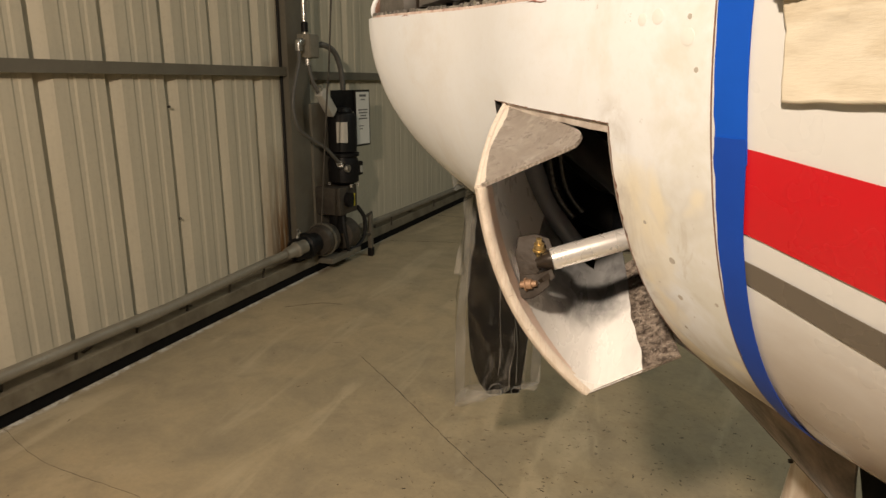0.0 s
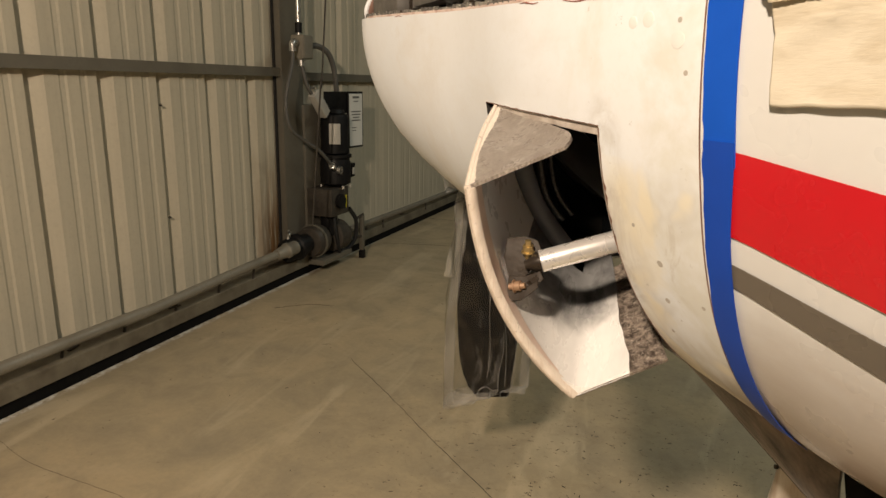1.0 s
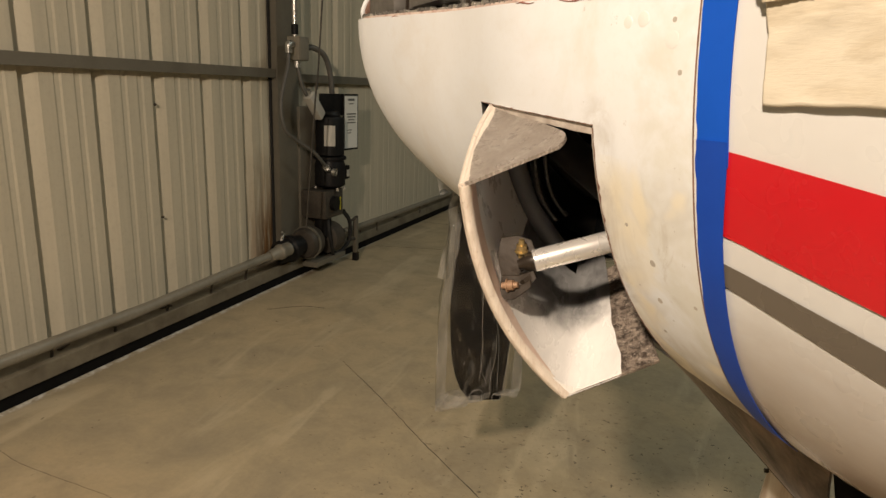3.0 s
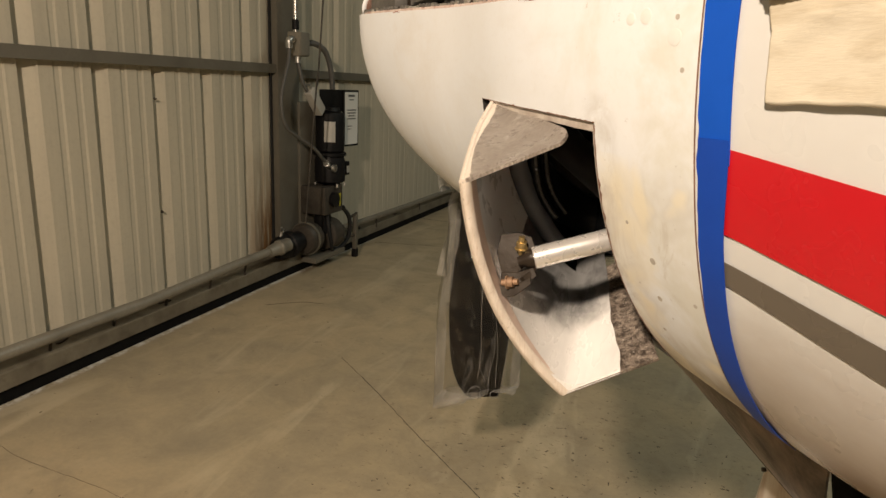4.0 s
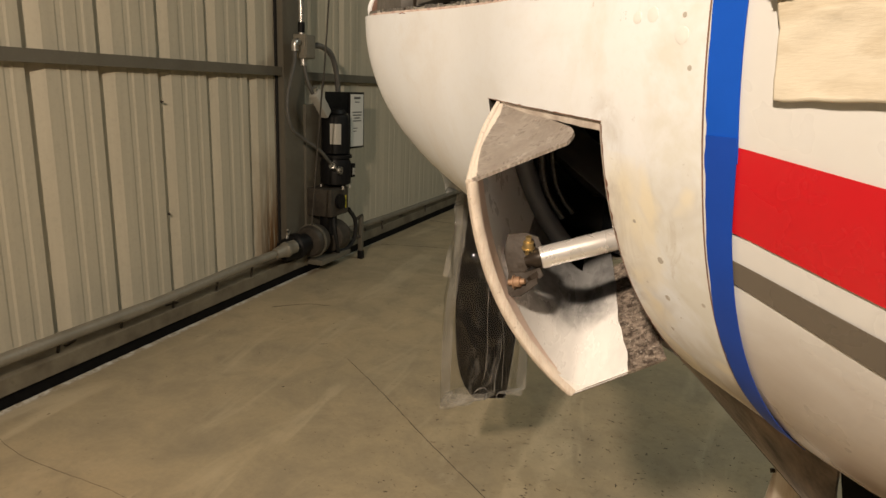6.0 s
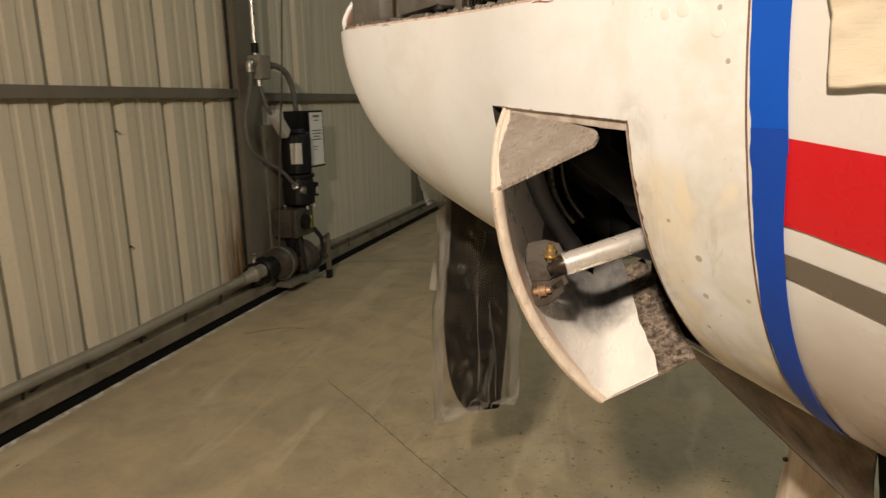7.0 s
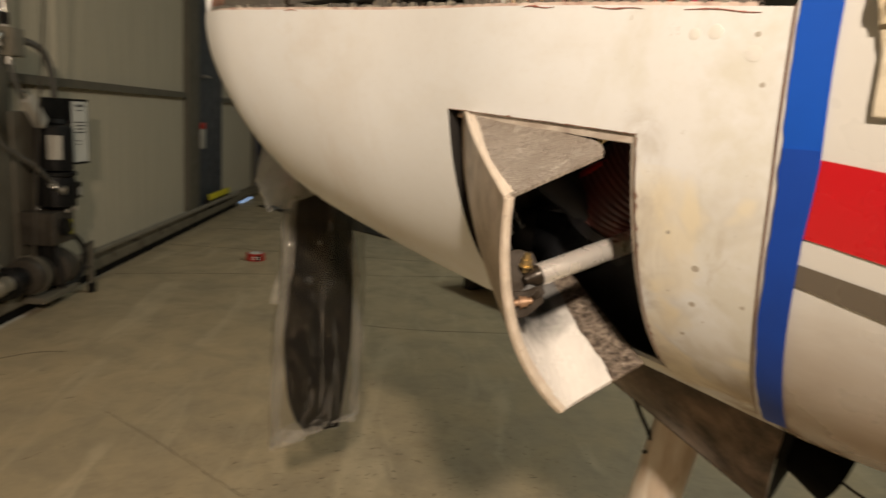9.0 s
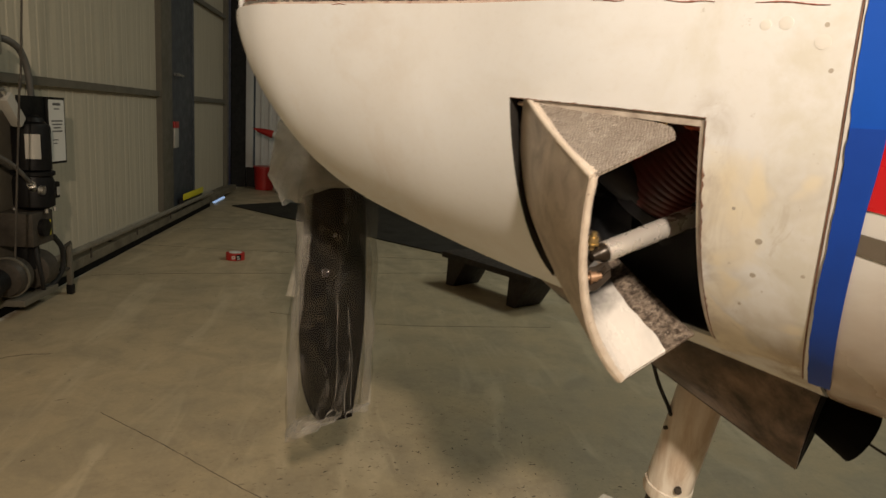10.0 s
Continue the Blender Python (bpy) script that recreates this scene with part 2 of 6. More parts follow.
def mat_edge():
    """Cream laminate edge, streaked lengthwise, chipped to brown."""
    n = Nodes("cream_laminate_edge", 0.34, 0.05, 0.5)
    streak = n.ramp(n.noise(420, 4, 0.65, n.stretch((1, 1, 0.10), (0, 14, 0))), 0.42, 0.66)
    c = n.mix(n.maths("MULTIPLY", streak, 0.55), (0.72, 0.66, 0.58), (0.46, 0.37, 0.30))
    chip = n.ramp(n.noise(110, 5, 0.75, None, 0.6), 0.61, 0.66)
    c = n.mix(n.maths("MULTIPLY", chip, 0.8), c, (0.17, 0.11, 0.08))
    n.colour(c)
    n.rough(n.ramp(streak, 0, 1, 0.24, 0.5))
    n.bump(n.noise(170, 4, 0.7), 0.5, 0.0012)
    return n.mat


def mat_leg():
    """White paint with brown grime run down from the oleo's top, darker above with painted shade."""
    n = Nodes("white_leg_paint", 0.4, 0, 0.5)
    run = n.ramp(n.noise(34, 5, 0.65, n.stretch((1, 1, 0.16), (0, -14, 0)), 0.3), 0.46, 0.66)
    c = n.mix(n.ramp(n.noise(9, 4), 0.4, 0.7, 0.0, 0.4), (0.76, 0.73, 0.67), (0.60, 0.54, 0.45))
    c = n.mix(n.maths("MULTIPLY", run, 0.6), c, (0.36, 0.25, 0.16))
    # brown at the top: grime, with the shade there painted in
    film = n.ramp(n.maths("ADD", n.axis(2), n.maths("MULTIPLY", n.noise(22, 4), 0.12)), 0.60, 0.78)
    c = n.mix(n.maths("MULTIPLY", film, 0.55), c, (0.27, 0.18, 0.115))
    n.colour(c)
    n.rough(n.ramp(run, 0, 1, 0.3, 0.55))
    n.bump(n.noise(120, 3), 0.1, 0.001)
    return n.mat


def mat_belly():
    """Gloss white paint, browned on the belly behind the stack by exhaust oil and painted shade."""
    n = Nodes("gloss_white_paint", 0.28, 0, 0.5)
    c = n.mix(n.ramp(n.noise(3, 5), 0.38, 0.68, 0.0, 0.3), (0.60, 0.615, 0.615), (0.555, 0.555, 0.54))
    c = n.mix(n.ramp(n.noise(60, 3), 0.45, 0.75, 0.0, 0.12), c, (0.52, 0.51, 0.48))
    d = n.tree.nodes.new("ShaderNodeVectorMath")
    d.operation = "DISTANCE"
    n.link(n.stretch((0.35, 0.35, 1.0)), d.inputs[0])
    d.inputs[1].default_value = (0.872, -0.62, 0.79)
    # brown that joins the oil stain with shade painted on the underside
    stain_and_shade = n.maths("ADD", n.ramp(d.outputs["Value"], 0.03, 0.26, 1.0, 0.0), n.maths("MULTIPLY", n.noise(11, 5, 0.65, n.stretch((1, 1, 2)), 0.4), 0.5))
    c = n.mix(n.ramp(stain_and_shade, 0.38, 1.05, 0.0, 0.8), c, (0.24, 0.15, 0.085))
    n.colour(c)
    n.rough(n.ramp(n.noise(9, 4), 0.3, 0.7, 0.2, 0.36))
    return n.mat


def mat_grime():
    """Aluminium blackened by exhaust soot, wiped in swirls."""
    n = Nodes("sooty_aluminium", 0.38, 0.3, 0.5)
    swirl = n.ramp(n.noise(9, 6, 0.68, None, 0.35), 0.40, 0.72)
    c = n.mix(n.maths("MULTIPLY", swirl, n.ramp(n.noise(5, 5, 0.6, None, 0.5), 0.36, 0.60)), (0.022, 0.015, 0.011), (0.33, 0.225, 0.16))
    fine = n.ramp(n.noise(90, 4, 0.7), 0.5, 0.75)
    c = n.mix(n.maths("MULTIPLY", fine, 0.3), c, (0.03, 0.02, 0.014))
    n.colour(c)
    n.rough(n.ramp(swirl, 0, 1, 0.42, 0.24))
    n.bump(n.noise(13, 4, 0.5, None, 0.4), 0.5, 0.008)
    return n.mat


def mat_plastic(name="clear_polythene", low=0.014, high=0.2, shine=0.05, ripple=0.25):
    """Thin clear polythene: mostly see-through, with milky creases and sharp glints."""
    n = Nodes(name, 0.5, 0, 0.2)
    n.colour((0.62, 0.61, 0.58))
    crease = n.ramp(n.noise(8, 5, 0.6, n.stretch((2.6, 2.6, 0.42)), 1.8), 0.57, 0.76, low, high)
    clear = n.tree.nodes.new("ShaderNodeBsdfTransparent")
    clear.inputs["Color"].default_value = (0.85, 0.85, 0.84, 1)
    first = n.tree.nodes.new("ShaderNodeMixShader")
    n.link(crease, first.inputs[0])
    n.link(clear.outputs[0], first.inputs[1])
    n.link(n.bsdf.outputs[0], first.inputs[2])
    gloss = n.tree.nodes.new("ShaderNodeBsdfGlossy")
    gloss.distribution = "BECKMANN"
    gloss.inputs["Roughness"].default_value = 0.07
    pucker = n.tree.nodes.new("ShaderNodeBump")
    pucker.inputs["Strength"].default_value = ripple
    pucker.inputs["Distance"].default_value = 0.006
    n.link(n.noise(26, 3, 0.5, n.stretch((1.4, 1.4, 0.5)), 0.8), pucker.inputs["Height"])
    n.link(pucker.outputs["Normal"], gloss.inputs["Normal"])
    second = n.tree.nodes.new("ShaderNodeMixShader")
    edge = n.tree.nodes.new("ShaderNodeLayerWeight")
    edge.inputs["Blend"].default_value = 0.25
    n.link(n.ramp(edge.outputs["Facing"], 0.3, 1.0, shine, 0.38), second.inputs[0])
    n.link(first.outputs[0], second.inputs[1])
    n.link(gloss.outputs[0], second.inputs[2])
    n.link(second.outputs[0], n.tree.nodes["Material Output"].inputs["Surface"])
    return n.mat


def mat_milky():
    """Cloudy polythene sheet, folded double."""
    n = Nodes("cloudy_polythene", 0.35, 0, 0.5)
    n.colour(n.mix(n.ramp(n.noise(7, 5, 0.6, None, 1.0), 0.35, 0.7), (0.50, 0.50, 0.48), (0.36, 0.36, 0.35)))
    clear = n.tree.nodes.new("ShaderNodeBsdfTransparent")
    mixer = n.tree.nodes.new("ShaderNodeMixShader")
    n.link(n.ramp(n.noise(10, 4, 0.6, None, 1.2), 0.35, 0.7, 0.42, 0.7), mixer.inputs[0])
    n.link(clear.outputs[0], mixer.inputs[1])
    n.link(n.bsdf.outputs[0], mixer.inputs[2])
    n.link(mixer.outputs[0], n.tree.nodes["Material Output"].inputs["Surface"])
    n.bump(n.noise(12, 4, 0.6, None, 1.0), 0.7, 0.02)
    return n.mat


def mat_towel():
    n = Nodes("terry_cloth", 0.95, 0, 0.1)
    loop = n.noise(650, 3, 0.7)
    broad = n.ramp(n.noise(14, 4, 0.6), 0.35, 0.7)
    c = n.mix(n.maths("MULTIPLY", broad, 0.6), (0.56, 0.50, 0.38), (0.44, 0.38, 0.27))
    c = n.mix(n.ramp(loop, 0.45, 0.75, 0.0, 0.5), c, (0.36, 0.30, 0.20))
    n.colour(c)
    n.bump(loop, 0.5, 0.0015)
    return n.mat


def mat_hem():
    """The flat-woven border of the towel, with the shading of soft folds painted along its weave."""
    n = Nodes("woven_towel_border", 0.9, 0, 0.1)
    # darker bands painted in as the shading of folds
    fold_shade = n.ramp(n.noise(15, 4, 0.6, n.stretch((0.8, 0.8, 3.2), (0, 12, 0)), 0.9), 0.45, 0.70)
    weave = n.noise(500, 2, 0.6, n.stretch((0.3, 0.3, 2.0)))
    c = n.mix(n.maths("MULTIPLY", fold_shade, 0.75), (0.61, 0.57, 0.47), (0.39, 0.33, 0.23))
    c = n.mix(n.ramp(weave, 0.45, 0.7, 0.0, 0.08), c, (0.42, 0.36, 0.26))
    n.colour(c)
    n.bump(weave, 0.16, 0.0012)
    return n.mat


def mat_tape(name, c):
    n = Nodes(name, 0.55, 0, 0.25)
    n.colour(n.mix(n.ramp(n.noise(20, 5, 0.6), 0.35, 0.75, 0.0, 0.5), c, tuple(v * 0.75 for v in c)))
    n.bump(n.noise(140, 3, 0.6, n.stretch((1, 1, 3))), 0.08, 0.001)
    return n.mat


def mat_hose_red():
    n = Nodes("red_silicone_duct", 0.45, 0, 0.5)
    n.colour(n.mix(n.ramp(n.noise(30, 4), 0.4, 0.7), (0.085, 0.016, 0.011), (0.05, 0.011, 0.009)))
    n.bump(n.noise(200, 2), 0.2, 0.001)
    return n.mat


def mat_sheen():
    """Silvered inner skin with drawn streaks, and painted shade and sooty smudges by the hinge."""
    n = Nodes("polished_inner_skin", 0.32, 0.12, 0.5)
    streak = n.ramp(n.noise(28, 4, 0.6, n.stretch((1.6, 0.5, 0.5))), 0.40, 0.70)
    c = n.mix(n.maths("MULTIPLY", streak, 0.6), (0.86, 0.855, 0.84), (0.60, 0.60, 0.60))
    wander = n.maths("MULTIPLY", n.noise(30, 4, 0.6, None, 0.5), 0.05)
    # shade painted into the colour on the hinge side of a wandering edge
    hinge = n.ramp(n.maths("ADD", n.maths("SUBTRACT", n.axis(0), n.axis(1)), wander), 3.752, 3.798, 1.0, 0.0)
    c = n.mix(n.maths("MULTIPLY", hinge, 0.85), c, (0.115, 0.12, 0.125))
    # sooty smudges, kept inside the painted shade
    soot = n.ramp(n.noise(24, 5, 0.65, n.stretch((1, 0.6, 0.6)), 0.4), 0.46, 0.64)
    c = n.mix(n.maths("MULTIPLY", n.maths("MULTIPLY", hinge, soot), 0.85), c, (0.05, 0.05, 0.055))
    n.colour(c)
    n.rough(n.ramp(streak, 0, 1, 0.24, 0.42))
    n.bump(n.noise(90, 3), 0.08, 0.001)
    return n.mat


def mat_plain(name, c, rough, metal, spec):
    """A smooth finish with only faint streaks of wear."""
    n = Nodes(name, rough, metal, spec)
    n.colour(n.mix(n.ramp(n.noise(40, 4, 0.6, n.stretch((1, 1, 0.3))), 0.45, 0.75, 0.0, 0.35), c, tuple(v * 0.8 for v in c)))
    n.rough(n.ramp(n.noise(60, 3), 0.3, 0.7, rough - 0.05, rough + 0.05))
    return n.mat


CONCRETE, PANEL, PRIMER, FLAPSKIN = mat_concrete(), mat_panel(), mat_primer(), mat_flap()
HEMCLOTH = mat_hem()
SEALED = mat_plastic("doubled_polythene", 0.24, 0.48)
TAUT = mat_plastic("taut_polythene", 0.0, 0.02, 0.09, 0.0)
FRAYED, WEAVE, GRIME, POLY, MILKY, TERRY = mat_frayed(), mat_weave(), mat_grime(), mat_plastic(), mat_milky(), mat_towel()
TAPE, TAPE_LOW = mat_tape("blue_masking_tape", (0.004, 0.078, 0.50)), mat_tape("blue_tape_over_stripe", (0.007, 0.055, 0.38))
REDDUCT = mat_hose_red()
STEEL = worn("grey_painted_steel", (0.142, 0.130, 0.102), (0.092, 0.083, 0.064), 0.55, 0, 5, 70, 0.6)
SILL = worn("dusty_sill_steel", (0.185, 0.164, 0.12), (0.075, 0.06, 0.04), 0.7, 0, 7, 60, 0.8, 0.3)
DOORPAINT = worn("slate_door_paint", (0.060, 0.070, 0.085), (0.045, 0.052, 0.062), 0.5, 0, 4, 60, 0.5)
NAVY = worn("navy_column_paint", (0.03, 0.045, 0.12), (0.02, 0.025, 0.06), 0.5)
PIPE = worn("galvanised_pipe", (0.27, 0.25, 0.205), (0.17, 0.153, 0.12), 0.5, 0.3, 8, 80, 0.6)
BLACK = worn("black_enamel", (0.006, 0.006, 0.007), (0.012, 0.011, 0.010), 0.5, 0, 10, 90, 0.6, 0.15, 0.22)
RUBBER = worn("black_rubber", (0.009, 0.009, 0.009), (0.016, 0.015, 0.014), 0.75, 0, 9, 80, 0.6)
CAST = worn("dirty_cast_iron", (0.070, 0.060, 0.048), (0.03, 0.025, 0.019), 0.65, 0.3, 12, 90, 0.8, 0.3)
CONDUIT = worn("grey_flexible_conduit", (0.105, 0.10, 0.09), (0.065, 0.062, 0.055), 0.55, 0, 14, 90, 0.5)
ZINC = worn("zinc_fitting", (0.62, 0.61, 0.58), (0.40, 0.39, 0.36), 0.32, 0.9, 20, 120, 0.5)
ALLOY = mat_plain("satin_aluminium_tube", (0.86, 0.85, 0.83), 0.28, 0.65, 0.5)
BRASS = worn("brass_fitting", (0.62, 0.47, 0.22), (0.36, 0.26, 0.11), 0.42, 0.85, 40, 200, 0.6)
DARKSTEEL = worn("dark_steel_bracket", (0.034, 0.026, 0.019), (0.016, 0.012, 0.009), 0.36, 0.2, 30, 150, 0.6, 0.15, 0.35)
WHITEPAINT = worn("gloss_white_paint", (0.66, 0.675, 0.675), (0.60, 0.60, 0.585), 0.28, 0, 3, 60, 0.35, 0.05)
LEGPAINT = mat_leg()
REDPAINT = worn("gloss_red_paint", (0.50, 0.010, 0.017), (0.42, 0.008, 0.014), 0.25, 0, 4, 60, 0.4, 0.04)
GREYPAINT = worn("warm_grey_paint", (0.125, 0.11, 0.09), (0.10, 0.088, 0.072), 0.3, 0, 4, 60, 0.4, 0.04)
BLADE = mat_plain("black_blade_paint", (0.006, 0.005, 0.0042), 0.5, 0.0, 0.06)
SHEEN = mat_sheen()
EDGEMAT = mat_edge()
SHINYHOSE = mat_plain("shiny_black_hose", (0.012, 0.013, 0.015), 0.16, 0, 0.6)
COPPER = worn("tarnished_copper_brass", (0.33, 0.21, 0.13), (0.18, 0.11, 0.07), 0.55, 0.35, 40, 200, 0.6)
BELLY = mat_belly()
RIMPAINT = worn("chipped_pink_primer", (0.66, 0.58, 0.52), (0.30, 0.15, 0.12), 0.6, 0, 55, 200, 0.8, 0.3)
LIPGREY = worn("scuffed_grey_lip", (0.52, 0.48, 0.43), (0.24, 0.19, 0.16), 0.5, 0.05, 50, 180, 0.8, 0.3)
OLDRED = worn("old_red_paint", (0.34, 0.13, 0.10), (0.20, 0.07, 0.055), 0.6, 0, 60, 200, 0.7)
DAB = worn("pale_filler_dab", (0.665, 0.68, 0.675), (0.62, 0.625, 0.60), 0.6, 0, 60, 200, 0.6)
LIPMAT = worn("brown_primer_flange", (0.22, 0.12, 0.085), (0.08, 0.05, 0.04), 0.6, 0.1, 40, 160, 0.8)
BARE = worn("bare_brown_laminate", (0.74, 0.60, 0.52), (0.52, 0.38, 0.31), 0.38, 0.05, 14, 120, 0.6)
DULLSKIN = worn("dull_grey_lining", (0.76, 0.76, 0.76), (0.60, 0.60, 0.60), 0.32, 0.05, 12, 90, 0.35)
BLUESEAL = worn("blue_grey_rubber", (0.17, 0.185, 0.21), (0.11, 0.12, 0.14), 0.45, 0, 14, 90, 0.6)
SEAL = worn("pale_foam_seal", (0.50, 0.47, 0.40), (0.30, 0.27, 0.21), 0.8, 0, 12, 80, 0.7)
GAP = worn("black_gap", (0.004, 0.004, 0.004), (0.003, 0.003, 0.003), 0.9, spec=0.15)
NEARBLACK = worn("near_black", (0.014, 0.013, 0.012), (0.007, 0.0065, 0.006), 0.7, 0, 10, 80, 0.6)
TAN = worn("tan_firewall", (0.50, 0.40, 0.24), (0.36, 0.27, 0.15), 0.45, 0.3, 10, 80, 0.6)
FIN = worn("grey_cylinder_casting", (0.23, 0.22, 0.20), (0.11, 0.105, 0.10), 0.5, 0.6, 18, 120, 0.7)
PAPER = worn("sign_paper", (0.66, 0.66, 0.63), (0.58, 0.57, 0.53), 0.6, 0, 6, 60, 0.3)
INK = worn("grey_print", (0.10, 0.10, 0.10), (0.14, 0.14, 0.14), 0.7)
FOIL = worn("silver_rating_label", (0.50, 0.485, 0.44), (0.38, 0.365, 0.33), 0.5, 0.2, 15, 100, 0.5)
YELLOW = worn("yellow_paint", (0.75, 0.66, 0.03), (0.60, 0.50, 0.03), 0.5)
REDPLASTIC = worn("red_plastic", (0.45, 0.025, 0.02), (0.34, 0.02, 0.018), 0.4)
DARKSLAB = worn("dark_slab_surface", (0.055, 0.050, 0.043), (0.030, 0.027, 0.024), 0.95, 0, 5, 60, 0.7, 0.15, 0.08)
WOOD = worn("stained_timber", (0.035, 0.024, 0.018), (0.018, 0.013, 0.01), 0.7, 0, 12, 70, 0.7)
WHITECLAD = worn("white_cladding", (0.62, 0.62, 0.60), (0.50, 0.50, 0.48), 0.5)
PLUG = worn("dull_rivet", (0.43, 0.41, 0.37), (0.30, 0.28, 0.24), 0.5, 0.1, 60, 200, 0.6)
CEIL = worn("ceiling_sheet", (0.5, 0.5, 0.47), (0.42, 0.42, 0.40), 0.7)
MAGENTA = worn("magenta_hose", (0.36, 0.02, 0.07), (0.22, 0.015, 0.05), 0.4)
ORANGE = worn("orange_silicone", (0.52, 0.085, 0.03), (0.36, 0.06, 0.025), 0.45)


# ---- mesh helpers ----
def add_box(bm, lo, hi, m=None):
    vs = [bm.verts.new((x, y, z)) for x in (lo[0], hi[0]) for y in (lo[1], hi[1]) for z in (lo[2], hi[2])]
    if m is not None:
        for v in vs:
            v.co = m @ v.co
    for f in ((0, 1, 3, 2), (4, 6, 7, 5), (0, 4, 5, 1), (2, 3, 7, 6), (0, 2, 6, 4), (1, 5, 7, 3)):
        bm.faces.new([vs[k] for k in f])
    return vs


def box(lo, hi, m=None, bevel=0.0):
    bm = bmesh.new()
    add_box(bm, lo, hi, m)
    if bevel:
        bmesh.ops.bevel(bm, geom=bm.edges[:], offset=bevel, segments=2, affect="EDGES", profile=0.6)
    return bm


def frame_at(a, b):
    d = (Vector(b) - Vector(a)).normalized()
    up = Vector((0, 0, 1)) if abs(d.z) < 0.9 else Vector((1, 0, 0))
    u = d.cross(up).normalized()
    return d, u, d.cross(u).normalized()


def lathe(profile, a, b, seg=24, bm=None, caps=True):
    """Rings of radius r at fraction f of the way from a to b."""
    bm = bm or bmesh.new()
    a, b = Vector(a), Vector(b)
    d, u, v = frame_at(a, b)
    rings = []
    for f, r in profile:
        c = a.lerp(b, f)
        rings.append([bm.verts.new(c + u * (r * math.cos(k * math.tau / seg)) + v * (r * math.sin(k * math.tau / seg))) for k in range(seg)])
    for p, q in zip(rings, rings[1:]):
        for k in range(seg):
            bm.faces.new((p[k], p[(k + 1) % seg], q[(k + 1) % seg], q[k]))
    if caps:
        bm.faces.new(rings[0][::-1])
        bm.faces.new(rings[-1])
    return bm


def rod(a, b, r, seg=16, bm=None, chamfer=0.12):
    return lathe([(0, r * (1 - chamfer)), (0.02, r), (0.98, r), (1, r * (1 - chamfer))], a, b, seg, bm)


def spline(points, steps=8):
    """A smooth line through the points (Catmull-Rom)."""
    pts = [Vector(p) for p in points]
    pts = [pts[0] * 2 - pts[1]] + pts + [pts[-1] * 2 - pts[-2]]
    out = []
    for k in range(1, len(pts) - 2):
        p0, p1, p2, p3 = pts[k - 1:k + 3]
        for j in range(steps):
            t = j / steps
            out.append(0.5 * (2 * p1 + (p2 - p0) * t + (2 * p0 - 5 * p1 + 4 * p2 - p3) * t * t + (3 * p1 - p0 - 3 * p2 + p3) * t ** 3))
    return out + [pts[-2]]


def sweep(points, r, seg=12, rib=0.0, pitch=0.01, bm=None, steps=8):
    """A tube along a smooth line; rib gives ring-shaped corrugations of that height."""
    bm = bm or bmesh.new()
    line = spline(points, steps)
    if rib:
        length = sum((q - p).length for p, q in zip(line, line[1:]))
        n = max(8, int(length / pitch * 4))
        fine, k = [], 0
        cum = [0.0]
        for p, q in zip(line, line[1:]):
            cum.append(cum[-1] + (q - p).length)
        for j in range(n + 1):
            d = length * j / n
            while k < len(line) - 2 and cum[k + 1] < d:
                k += 1
            fine.append(line[k].lerp(line[k + 1], (d - cum[k]) / max(cum[k + 1] - cum[k], 1e-9)))
        line = fine
    rings, u = [], None
    for k, p in enumerate(line):
        d = (line[min(k + 1, len(line) - 1)] - line[max(k - 1, 0)]).normalized()
        if u is None:
            u = d.orthogonal().normalized()
        u = (u - d * u.dot(d)).normalized()
        v = d.cross(u)
        rr = r + (rib * (0, 0.7, 1, 0.7)[k % 4] if rib else 0)
        rings.append([bm.verts.new(p + u * (rr * math.cos(a)) + v * (rr * math.sin(a))) for a in [j * math.tau / seg for j in range(seg)]])
    for p, q in zip(rings, rings[1:]):
        for k in range(seg):
            bm.faces.new((p[k], p[(k + 1) % seg], q[(k + 1) % seg], q[k]))
    bm.faces.new(rings[0][::-1])
    bm.faces.new(rings[-1])
    return bm


def grid(rows, bm=None, skip=None):
    """A quad mesh over rows of points; skip(i, j) leaves a cell open."""
    bm = bm or bmesh.new()
    vs = [[bm.verts.new(p) for p in row] for row in rows]
    for i in range(len(vs) - 1):
        for j in range(len(vs[0]) - 1):
            if not (skip and skip(i, j)):
                bm.faces.new((vs[i][j], vs[i + 1][j], vs[i + 1][j + 1], vs[i][j + 1]))
    loose = [v for v in bm.verts if not v.link_faces]
    bmesh.ops.delete(bm, geom=loose, context="VERTS")
    return bm


def thicken(bm, out, into):
    """Turns an open sheet into a solid one, with faces out and into its normals and a rim."""
    bmesh.ops.recalc_face_normals(bm, faces=bm.faces[:])
    bm.normal_update()
    bm.verts.index_update()
    faces = [[v.index for v in f.verts] for f in bm.faces]
    rims = []
    for e in bm.edges:
        if len(e.link_faces) == 1:
            lp = e.link_loops[0]
            rims.append((lp.vert.index, lp.link_loop_next.vert.index))
    tops = [v.co + v.normal * out for v in bm.verts]
    lows = [v.co - v.normal * into for v in bm.verts]
    bm.clear()
    a = [bm.verts.new(p) for p in tops]
    b = [bm.verts.new(p) for p in lows]
    for f in faces:
        bm.faces.new([a[k] for k in f])
        bm.faces.new([b[k] for k in f[::-1]])
    for i, j in rims:
        bm.faces.new((a[j], a[i], b[i], b[j]))
    bm.normal_update()
    return bm


